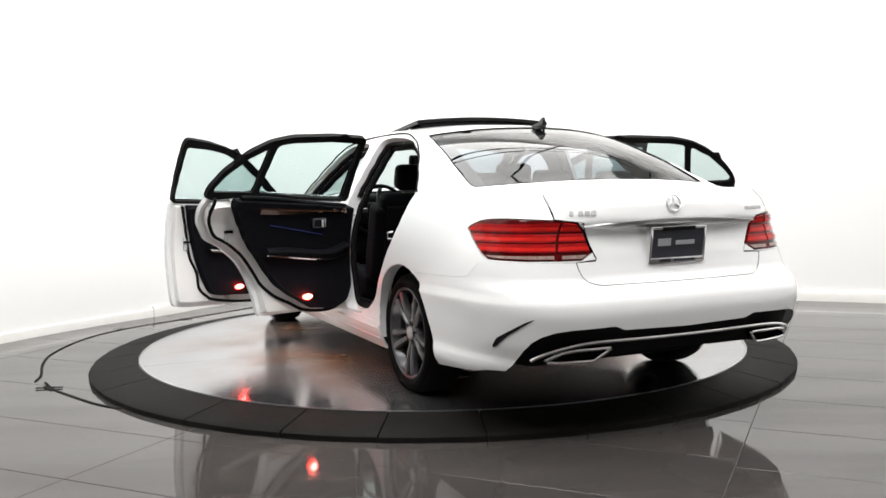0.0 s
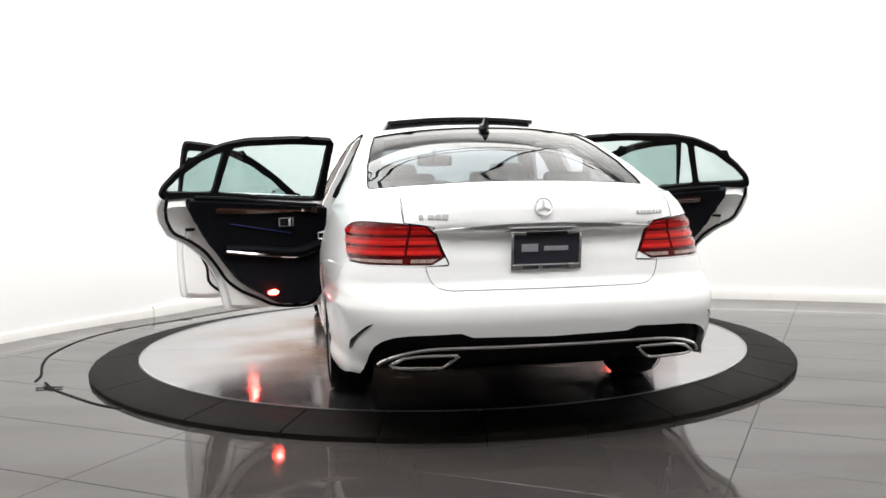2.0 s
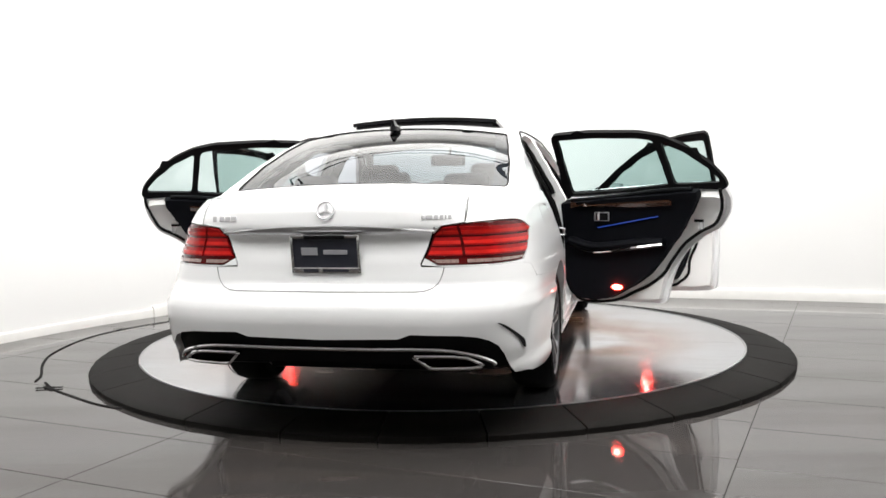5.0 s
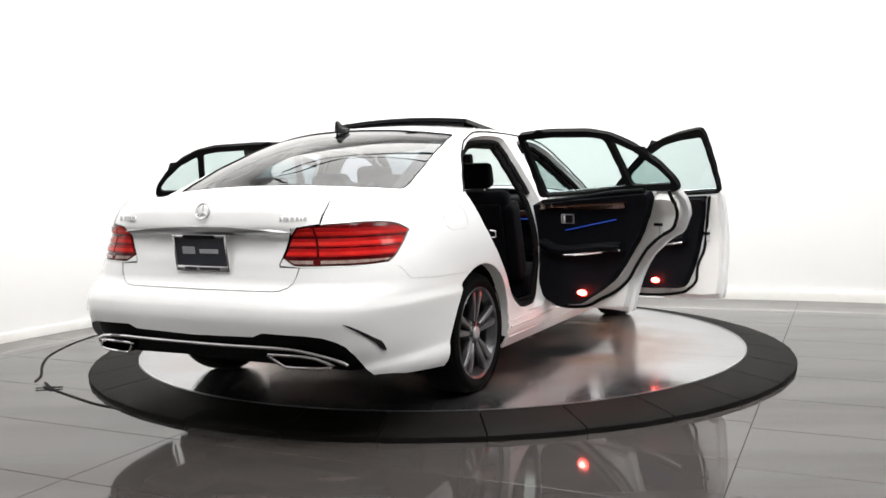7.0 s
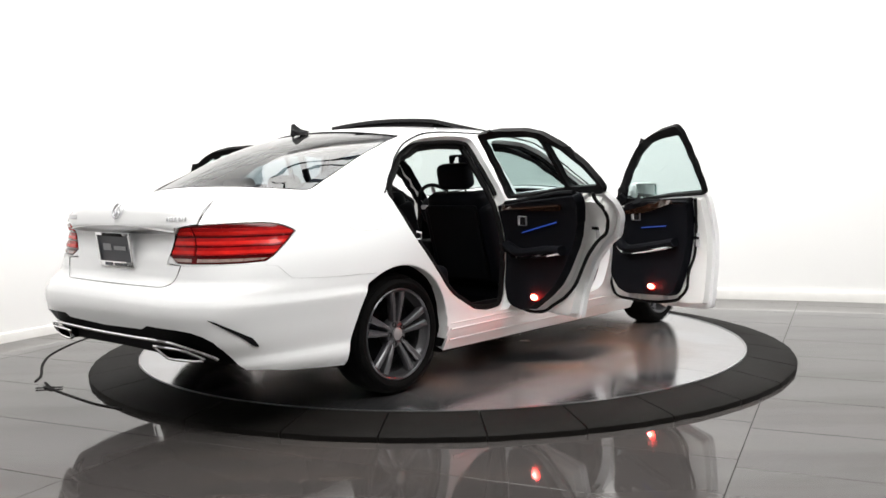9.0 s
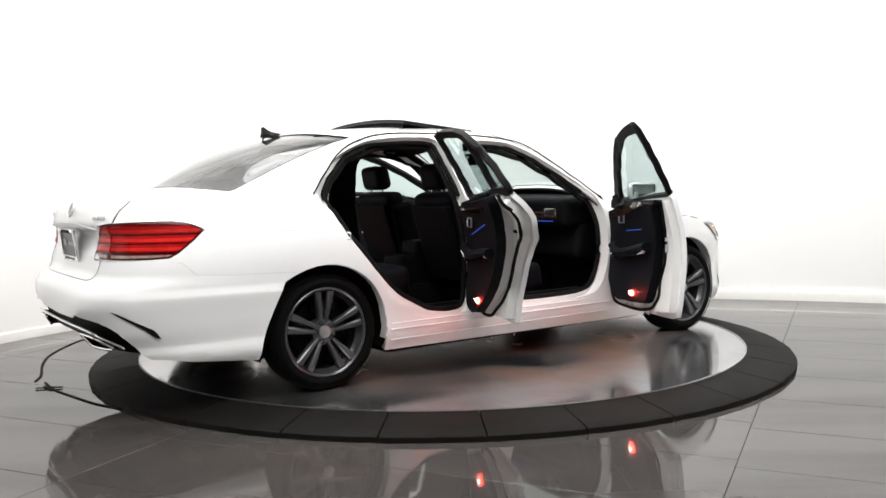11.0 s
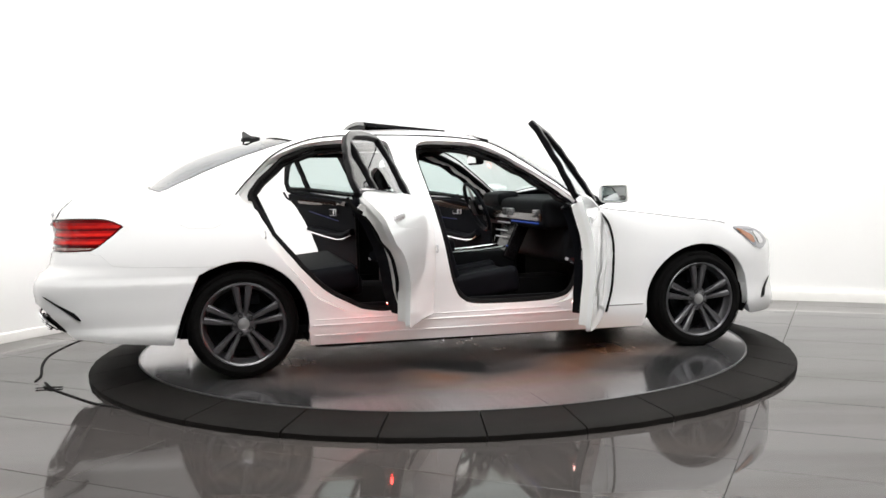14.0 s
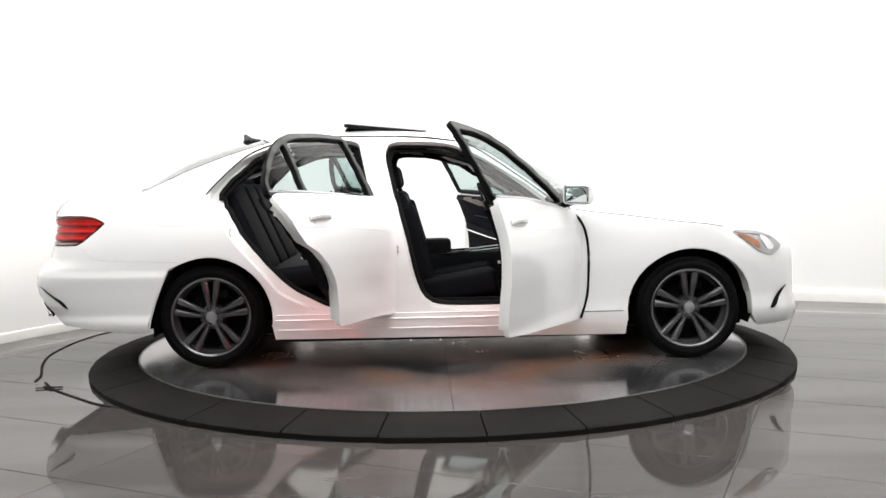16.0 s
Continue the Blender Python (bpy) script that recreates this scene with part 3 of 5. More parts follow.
up_edge = [(v[0], v[1]) for v in EDGE]
WING_Z = max(q[1] for q in ARCH_F if q[0] > 1.45 and q[1] < 0.44)
flank = ([(1.872, 0.45), (1.92, 0.60)] + [(1.98, NOSE_Z)] + up_edge[1:]
         + [(-2.15, 1.03), (sx(0.60, 1.03), 1.03), (sx(0.60, 0.92), 0.918), (sx(0.478, 0.9), 0.902), (sx(0.418, 0.745), 0.745), (sx(0.52), 0.738), (-2.19, 0.742), (-2.10, 0.728), (-2.03, 0.668), (-1.90, 0.657)]
         )
side_r = [q for q in ARCH_R if q[1] > 0.20][::-1]
first = next(i for i, q in enumerate(side_r) if q[1] > 0.60)
flank += [(-1.60, 0.648)] + [q for q in side_r[first:] if q[0] > -1.595]
flank += [(-1.062, 0.165), (1.055, 0.150)]
flank += [q for q in ARCH_F[::-1] if q[1] > 0.2 and (q[0] < 1.45 or q[1] >= WING_Z)]


def flank_map(off):
    return lambda s, z: skin(s, z, off)


REAR_OUT = chaikin([(-1.42, 1.09), (-1.25, 1.252), (-1.04, 1.335), (-0.80, 1.358), (-0.55, 1.358), (-0.525, 1.25), (-0.485, 1.06), (-0.475, 0.80), (-0.47, 0.52),
                    (-0.475, 0.335), (-0.63, 0.328), (-0.745, 0.332), (-0.83, 0.345), (-1.02, 0.435), (-1.115, 0.555), (-1.325, 0.80), (-1.44, 1.03)], 2)
FRONT_OUT = inset(FRONT_OPEN, -0.014)
body = part("body", mirrored(sheet(flank, [REAR_OUT, FRONT_OUT, TAIL_LAMP], flank_map(0), 0.045, 0.070)), PAINT, car)
part("side_lining", mirrored(sheet(inset(flank, 0.02), [REAR_OPEN, FRONT_OPEN], flank_map(-0.089), 0.06, 0.012)), PLASTIC, car, "black inner pillar trim")

for hole, rim in ((inset(REAR_OPEN, -0.004), inset(REAR_OUT, -0.012)), (inset(FRONT_OPEN, -0.004), inset(FRONT_OPEN, -0.026))):
    part("door_jamb", sheet(rim, [hole], flank_map(-0.066), 0.04, 0.020), WHITETRIM, car, "white painted door jamb")
    part("door_jamb", flipped(sheet(rim, [hole], flank_map(-0.066), 0.04, 0.020)), WHITETRIM, car, "white painted door jamb")
REAR_PANE = chaikin([(0.88, -1.05), (0.90, -1.10), (0.905, -1.50), (0.90, -1.84), (0.88, -1.885), (-0.88, -1.885), (-0.90, -1.84), (-0.905, -1.50), (-0.90, -1.10), (-0.88, -1.05)], 1)
FRONT_PANE = fillet([(0.885, -0.01), (0.91, 0.30), (0.93, 0.63), (-0.93, 0.63), (-0.91, 0.30), (-0.885, -0.01)], 0.09)
roof_out = [(-1, 0.70), (1, 0.70)] + [(1, v) for v in np.arange(0.6, -1.96, -0.1)] + [(1, EDGE[-2][0]), (-1, EDGE[-2][0])] + [(-1, v) for v in np.arange(-1.9, 0.7, 0.1)]
ROOF_HOLE = chaikin([(0.66, -0.16), (0.66, -0.68), (-0.66, -0.68), (-0.66, -0.16)], 1)
part("roof", sheet(roof_out, [REAR_PANE, FRONT_PANE, ROOF_HOLE], lambda u, v: top(u, v), 0.07, 0.03, (0, 0, 1)), PAINT, car)
part("headliner", sheet([(q[0] * 0.985, q[1]) for q in roof_out], [inset(REAR_PANE, 0.035), inset(FRONT_PANE, 0.05), ROOF_HOLE], lambda u, v: top(u, v, -0.052), 0.07, 0.010, (0, 0, 1)), SUEDE, car, "black headliner")
part("rear_window", sheet(REAR_PANE, [], lambda u, v: top(u, v, -0.004), 0.07, 0.0, (0, 0, 1)), REARGLASS, car, "tinted rear window").visible_shadow = False
part("windscreen", sheet(FRONT_PANE, [], lambda u, v: top(u, v, -0.004), 0.07, 0.0, (0, 0, 1)), SCREEN, car, "clear windscreen").visible_shadow = False
part("window_border", sheet(REAR_PANE, [[(q[0] * 0.90, -1.467 + (q[1] + 1.467) * 0.93) for q in REAR_PANE]], lambda u, v: top(u, v, -0.009), 0.05, 0.0, (0, 0, 1)), GLOSSBLACK, car, "black printed border of the rear window")
edge_loop = [top(u, v, -0.003) for u, v in resample(REAR_PANE, 0.06)]
part("window_seal", tube(edge_loop, 0.0055, 6, True), BLACK, car)
edge_loop = [top(u, v, -0.003) for u, v in resample(FRONT_PANE, 0.06)]
part("window_seal", tube(edge_loop, 0.0055, 6, True), BLACK, car)
part("bonnet", sheet([(-1, 0.705), (1, 0.705)] + [(1, v) for v in np.arange(0.8, 1.98, 0.1)] + [(1, 1.98), (-1, 1.98)] + [(-1, v) for v in np.arange(1.9, 0.7, -0.1)], [],
                     lambda u, v: top(u, v), 0.09, 0.02, (0, 0, 1)), PAINT, car)
part("boot_deck", sheet([(-1, 0), (1, 0), (1, 1), (-1, 1)], [], deck, 0.09, 0.02, (0, 0, 1)), PAINT, car)
bm = bmesh.new()
ra = [bm.verts.new(top(u, EDGE[-2][0])) for u in np.linspace(-1, 1, 25)]
rb = [bm.verts.new(top(u, EDGE[-1][0])) for u in np.linspace(-1, 1, 25)]
for i in range(24):
    bm.faces.new((ra[i], rb[i], rb[i + 1], ra[i + 1]))
bmesh.ops.recalc_face_normals(bm, faces=bm.faces)
part("boot_shelf", bm, PAINT, car)

# tail
LID = [(S_END, 0.634), (sx(0.40), 0.637), (sx(0.44), 0.641), (sx(0.472), 0.6525), (sx(0.492), 0.672), (sx(0.505), 0.70), (sx(0.515), 0.735), (sx(0.42), 0.737), (sx(0.413, 0.75), 0.75), (sx(0.474, 0.9), 0.906), (sx(0.597, 0.92), 0.924), (sx(0.597, 1.03), 1.03), (S_END, 1.03)]
boot_lid = part("boot_lid", mirrored(sheet(LID, [], flank_map(0), 0.02, 0.0, (0, -1, 0))), PAINT, car)
BUMPER = ([(S_END, 0.6325), (sx(0.40), 0.6355), (sx(0.44), 0.6395), (sx(0.472), 0.651), (sx(0.492), 0.672), (sx(0.507), 0.70), (sx(0.518), 0.735), (-2.19, 0.7418), (-2.1, 0.7276), (-2.03, 0.6676), (-1.90, 0.6568), (-1.60, 0.6478)]
          + [q for q in ARCH_R if q[0] < -1.605 and q[1] > 0.226]
          + [(-1.795, 0.222), (-2.08, 0.252), (-2.185, 0.275), (-2.198, 0.30), (-2.203, 0.34), (-2.212, 0.375), (-2.232, 0.410), (-2.262, 0.436), (-2.305, 0.455), (-2.37, 0.464), (sx(0.385, 0.45), 0.467), (sx(0.335, 0.45), 0.447), (S_END, 0.438)])


def creased(s, z):
    """The bumper stands out below its shoulder crease."""
    t = min(1.0, max(0.0, (0.592 - z) / 0.026))
    return skin(s, z, 0.013 * t * t * (3 - 2 * t))


rear_bumper = part("rear_bumper", mirrored(sheet(BUMPER, [], creased, 0.018, 0.0, (0, -1, 0))), PAINT, car)
DIFF = [(S_END, 0.45), (sx(0.335), 0.46), (sx(0.385), 0.48), (-2.36, 0.48), (-2.29, 0.47), (-2.24, 0.445), (-2.20, 0.40), (-2.185, 0.36), (-2.185, 0.290), (sx(0.60), 0.308), (S_END, 0.315)]
diffuser = part("diffuser", mirrored(sheet(DIFF, [], flank_map(-0.022), 0.05, 0.0, (0, -1, 0))), BLACK, car, "matt black lower apron")
for sg in (1, -1):
    path = [(0.0, 0.398), (0.2, 0.399), (0.4, 0.402), (0.52, 0.400), (0.60, 0.388), (0.66, 0.368), (0.70, 0.343), (0.715, 0.325)]
    pts = []
    for x, z in catmull(path, 4):
        q = skin(sx(x, z), z, 0.006)
        pts.append((q.x * sg, q.y, q.z))
    part("chrome_strip", tube(pts, 0.009, 8), CHROME, car, "chrome strip over the apron")
    ex = []
    for x, z in chaikin([(0.392, 0.373), (0.40, 0.377), (0.60, 0.377), (0.672, 0.335), (0.655, 0.320), (0.468, 0.318), (0.45, 0.322)], 1):
        q = skin(sx(x, z), z, 0.012)
        ex.append((q.x * sg, q.y, q.z))
    pipe = part("tailpipe", tube(ex, 0.008, 8, True), CHROME, car, "chrome framed exhaust tip")
    inner = [(x, y + 0.05, z) for x, y, z in ex]
    bm = bmesh.new()
    va, vb = [bm.verts.new(p) for p in ex], [bm.verts.new(p) for p in inner]
    for i in range(len(ex)):
        j = (i + 1) % len(ex)
        bm.faces.new((va[i], va[j], vb[j], vb[i]))
    bm.faces.new(vb)
    part("tailpipe_bore", bm, GLOSSBLACK, pipe)
    # slit in the bumper's corner
    slit = chaikin([(-2.245, 0.515), (-2.205, 0.478), (-2.168, 0.425), (-2.150, 0.380), (-2.132, 0.376), (-2.145, 0.41), (-2.18, 0.462), (-2.215, 0.50)], 1)
    bm = sheet(slit, [], flank_map(0.017), 0.02, 0.0, (1, -1, 0))
    part("bumper_slit", bm if sg > 0 else flipped(bm), GLOSSBLACK, rear_bumper, "black slit in the bumper's corner")


def tail_lamp(sg):
    def add(name, bm, mat, parent, label=""):
        return part(name, bm if sg > 0 else flipped(bm), mat, parent, label)
    lamp = add("tail_lamp", sheet(inset(TAIL_LAMP, 0.003), [], flank_map(-0.006), 0.025, 0.02, (1, -1, 0)), DARKRED, car, "deep red wraparound tail lamp")
    inner = inset(TAIL_LAMP, 0.010)

    def band(z0, z1, mat, name, slope=0.0, cut=(-9, 9), proud=0.001):
        poly = clip(inner, lambda q: q[1] - z0 - slope * (q[0] + 2.3))
        poly = clip(poly, lambda q: z1 + slope * (q[0] + 2.3) - q[1])
        poly = clip(poly, lambda q: q[0] - cut[0])
        poly = clip(poly, lambda q: cut[1] - q[0])
        if len(poly) > 2:
            add(name, sheet(poly, [], flank_map(proud), 0.03, 0.006, (1, -1, 0)), mat, lamp)
    split = sx(0.585, 0.84)
    for c in ((-9, split - 0.006), (split + 0.006, 9)):
        for z in (0.783, 0.825, 0.868):
            band(z, z + 0.036, MIDRED, "red_band", 0.0, c)
            band(z + 0.006, z + 0.021, REDLENS, "light_guide", 0.0, c, 0.003)
    left = min(q[0] for q in inner)
    right = max(q[0] for q in inner)
    k = left
    while k < right:
        if abs(k + 0.015 - split) > 0.02:
            band(0.750, 0.768, CLEARLENS, "clear_cell", 0.0, (k, k + 0.0305))
        k += 0.032


def clip(poly, f):
    out = []
    for i, a in enumerate(poly):
        b = poly[(i + 1) % len(poly)]
        fa, fb = f(a), f(b)
        if fa >= 0:
            out.append(a)
        if (fa > 0 > fb) or (fa < 0 < fb):
            t = fa / (fa - fb)
            out.append((a[0] + (b[0] - a[0]) * t, a[1] + (b[1] - a[1]) * t))
    return out


tail_lamp(1), tail_lamp(-1)

# chrome handle strip, emblem, lettering bars, plate
def on_tail(off):
    def at(x, z):
        q = skin(sx(abs(x), z), z, off)
        return Vector((math.copysign(q.x, x), q.y, q.z))
    return at


span = np.linspace(-0.475, 0.475, 33)
blade = [(x, 0.911 - 0.018 * (x / 0.475) ** 2) for x in span] + [(x, 0.909 - 0.018 * (x / 0.475) ** 2 - 0.024 * (1 - abs(x / 0.475) ** 2.5)) for x in span[::-1]]
part("boot_strip", sheet(blade, [], on_tail(0.014), 0.010, 0.012, (0, -1, 0)), STEEL, boot_lid, "satin chrome blade over the plate")
star_at = skin(S_END, 0.978, 0.006)
emblem = part("emblem", join(lathe([(0.034, -0.003), (0.034, 0.004), (0.039, 0.006), (0.042, 0.0), (0.039, -0.004)], 32, closed=True),
                             *[box(0.010, 0.036, 0.006, pose(0, 0, 0.001, 0, 0, a) @ pose(0, 0.018, 0), 0.002, 1) for a in (0, 120, 240)]), SILVER, boot_lid, "round silver emblem")
emblem.matrix_basis = Matrix.Translation(star_at) @ pose(0, 0, 0, 72, 0, 0)
for x0, widths in ((-0.578, (0.020, 0, 0.026, 0.026, 0.026)), (0.455, (0.014, 0.03, 0.02, 0.016, 0.008, 0.016))):
    x = x0
    for w in widths:
        if w:
            q = skin(sx(abs(x + w / 2)), 0.945, 0.004)
            b = part("badge_bar", box(w, 0.004, 0.024 if x0 < 0 else 0.018, None, 0.002, 1), SILVER, boot_lid)
            b.matrix_basis = Matrix.Translation((math.copysign(q.x, x), q.y, q.z)) @ pose(0, 0, 0, -10, 0, 0)
        x += (w or 0.008) + 0.006
plate = part("licence_plate", box(0.300, 0.006, 0.150, None, 0.002, 1), PLATEDARK, car, "dark dealer plate in a chrome holder")
plate.matrix_basis = pose(0.003, -2.497, 0.795, 8, 0, 0) @ Matrix.Diagonal((0.97, 1, 0.98, 1))
part("plate_holder", join(box(0.318, 0.016, 0.028, pose(0, -0.004, -0.072), 0.004), box(0.013, 0.016, 0.170, pose(-0.154, -0.004, 0), 0.003), box(0.013, 0.016, 0.170, pose(0.154, -0.004, 0), 0.003),
                          box(0.318, 0.016, 0.014, pose(0, -0.004, 0.079), 0.003)), CHROME, plate, "polished chrome plate frame")
part("plate_clip", box(0.19, 0.016, 0.018, pose(0, -0.006, 0.076), 0.004), BLACK, plate)
for x, w, z, h, mat in ((-0.075, 0.075, 0.012, 0.034, PLATEGREY), (0.045, 0.11, 0.008, 0.020, PLATEGREY), (-0.07, 0.07, -0.072, 0.016, PLATEDARK), (0.045, 0.12, -0.072, 0.013, PLATEDARK)):
    part("plate_bar", box(w, 0.003, h, pose(x, -0.005 if z > 0 else -0.0135, z), 0.001, 1), mat, plate)

# dark shut lines of the boot and the fuel flap
for sg in (1, -1):
    pts = []
    for t in np.linspace(0, 1, 6):
        q = skin(sx(0.597, 0.92 + 0.11 * t), 0.92 + 0.11 * t, 0.001)
        pts.append((q.x * sg, q.y, q.z))
    part("shut_line", tube(pts, 0.0014, 5), SHUT, car)
    pts = []
    for s, z in resample([(sx(0.522), 0.737), (-2.19, 0.742), (-2.10, 0.7278), (-2.03, 0.6678), (-1.90, 0.657), (-1.61, 0.648)], 0.05, False):
        q = skin(s, z, 0.001)
        pts.append((q.x * sg, q.y, q.z))
    part("shut_line", tube(pts, 0.0009, 5), SEAM, car)
    pts = []
    for x, z in [(0.0, 0.633), (0.2, 0.634), (0.40, 0.636), (0.44, 0.640), (0.472, 0.6515), (0.492, 0.672), (0.506, 0.70), (0.516, 0.735)]:
        q = skin(sx(x), z, 0.002)
        pts.append((q.x * sg, q.y, q.z))
    part("shut_line", tube(pts, 0.0014, 5), SHUT, car)
    pts = [top(sg * 0.965, v, 0.004) for v in np.arange(0.74, 1.76, 0.1)]
    part("shut_line", tube(pts, 0.0025, 5), PLASTIC, car)
flap = chaikin([(-1.745, 0.86), (-1.535, 0.86), (-1.535, 0.975), (-1.745, 0.975)], 1)
part("fuel_flap_line", tube([skin(s, z, 0.0003) for s, z in resample(flap, 0.03)], 0.0011, 5, True), SEAM, car, "fuel flap's fine seam")

for arc in (ARCH_R, ARCH_F):
    for sg in (1, -1):
        lip = [skin(s, z, -0.006) for s, z in arc if z > (0.228 if s < 0 else 0.18)]
        part("arch_lip", tube([(p.x * sg, p.y, p.z) for p in lip], 0.006, 8), PAINT, car)

# front end
NOSE_END = 2 ** (-1 / FRONT_N) * (FRONT_B + W0)
NOSE_OUT = [(1.90, 0.172), (1.98, 0.170), (2.3, 0.168), (NOSE_END, 0.168), (NOSE_END, NOSE_Z), (2.2, NOSE_Z), (1.979, NOSE_Z), (1.919, 0.60), (1.872, 0.45)] + [q for q in ARCH_F[::-1] if q[0] > 1.45 and 0.175 < q[1] <= WING_Z]
front_bumper = part("front_bumper", mirrored(sheet(NOSE_OUT, [], flank_map(0.0), 0.05, 0.055, (0, 1, 0))), PAINT, car)
bm = bmesh.new()
row = [[bm.verts.new(v) for v in (skin(s, NOSE_Z), top(u, 1.98))] for s, u in zip(np.linspace(1.98, NOSE_END, 12), np.linspace(1, 0, 12))]
for a, b in zip(row, row[1:]):
    bm.faces.new((a[0], b[0], b[1], a[1]))
bmesh.ops.recalc_face_normals(bm, faces=bm.faces)
part("nose_panel", mirrored(bm), PAINT, car)
for sg in (1, -1):
    def add(name, bm, mat, parent, label=""):
        return part(name, bm if sg > 0 else flipped(bm), mat, parent, label)
    hl = add("headlamp", sheet(HEAD_LAMP, [], flank_map(0.006), 0.03, 0.02, (1, 1, 0)), LAMPGREY, car, "clear headlamp with an amber corner")
    add("amber_corner", sheet(chaikin([(1.822, 0.751), (1.868, 0.729), (1.933, 0.702), (1.923, 0.645), (1.851, 0.680), (1.814, 0.728)], 1), [], flank_map(0.009), 0.03, 0.004, (1, 1, 0)), AMBER, hl)
    add("lamp_reflector", sheet(chaikin([(1.945, 0.735), (1.985, 0.715), (1.985, 0.64), (1.945, 0.645)], 2), [], flank_map(0.009), 0.03, 0.004, (1, 1, 0)), CHROME, hl)
    add("lamp_lid", sheet(chaikin([(1.83, 0.757), (1.928, 0.762), (1.985, 0.740), (2.01, 0.70), (1.985, 0.722), (1.93, 0.738), (1.87, 0.742)], 1), [], flank_map(0.008), 0.03, 0.004, (1, 1, 0)), PLATEGREY, hl)
    add("air_intake", sheet(chaikin([(1.946, 0.269), (1.976, 0.329), (2.01, 0.383), (2.069, 0.418), (2.015, 0.354), (1.98, 0.28)], 1), [], flank_map(0.004), 0.03, 0.0, (1, 1, 0)), BLACK, front_bumper, "black side intake")

# sunroof, tilted up at its rear edge
bm = bmesh.new()
us = np.linspace(-1, 1, 13)
rows = []
for t in np.linspace(0, 1, 7):
    rows.append([(0.46 * u, -0.13 - 0.52 * t, 1.442 + 0.052 * t - 0.024 * u * u) for u in us])
va = [[bm.verts.new(p) for p in r] for r in rows]
vb = [[bm.verts.new((x, y, z - 0.022)) for x, y, z in r] for r in rows]
for g in (va, vb):
    for r, q in zip(g, g[1:]):
        for i in range(12):
            bm.faces.new((r[i], r[i + 1], q[i + 1], q[i]))
rim_a = va[0] + [r[-1] for r in va[1:]] + va[-1][-2::-1] + [r[0] for r in va[-2:0:-1]]
rim_b = vb[0] + [r[-1] for r in vb[1:]] + vb[-1][-2::-1] + [r[0] for r in vb[-2:0:-1]]
for i in range(len(rim_a)):
    j = (i + 1) % len(rim_a)
    bm.faces.new((rim_a[i], rim_a[j], rim_b[j], rim_b[i]))
bmesh.ops.recalc_face_normals(bm, faces=bm.faces)
sunroof = part("sunroof", bm, ROOFGLASS, car, "black glass sunroof tilted open")
bm = bmesh.new()
ra = [bm.verts.new((0.44 * u, -0.635, 1.474 - 0.024 * u * u)) for u in us]
rb = [bm.verts.new((0.44 * u, -0.655, 1.405)) for u in us]
for i in range(12):
    bm.faces.new((ra[i], ra[i + 1], rb[i + 1], rb[i]))
part("sunroof_skirt", bm, BLACK, sunroof)
for sg in (1, -1):
    part("sunroof_arm", box(0.02, 0.30, 0.05, pose(sg * 0.40, -0.48, 1.415, -6), 0.004), BLACK, sunroof)

# roof antenna
fin = bmesh.new()
prof = [(-1.372, 1.398), (-1.375, 1.436), (-1.362, 1.443), (-1.345, 1.432), (-1.318, 1.414), (-1.262, 1.404), (-1.25, 1.396)]
l = [fin.verts.new((-0.004 - 0.010 * (1.445 - z) / 0.045, y, z)) for y, z in prof]
r = [fin.verts.new((0.004 + 0.010 * (1.445 - z) / 0.045, y, z)) for y, z in prof]
fin.faces.new(l)
fin.faces.new(r[::-1])
for i in range(len(prof)):
    j = (i + 1) % len(prof)
    fin.faces.new((l[i], l[j], r[j], r[i]))
bmesh.ops.recalc_face_normals(fin, faces=fin.faces)
base = lathe([(0.0, 0.010), (0.018, 0.009), (0.030, 0.003), (0.032, -0.02)], 20, pose(0, -1.32, 1.396) @ Matrix.Diagonal((0.9, 2.0, 1, 1)))
part("roof_antenna", join(fin, base), GLOSSBLACK, car, "small black fin antenna")
part("antenna_stub", tube([(0, -1.355, 1.392), (0, -1.36, 1.378), (0, -1.37, 1.362)], 0.006, 6), GLOSSBLACK, car)


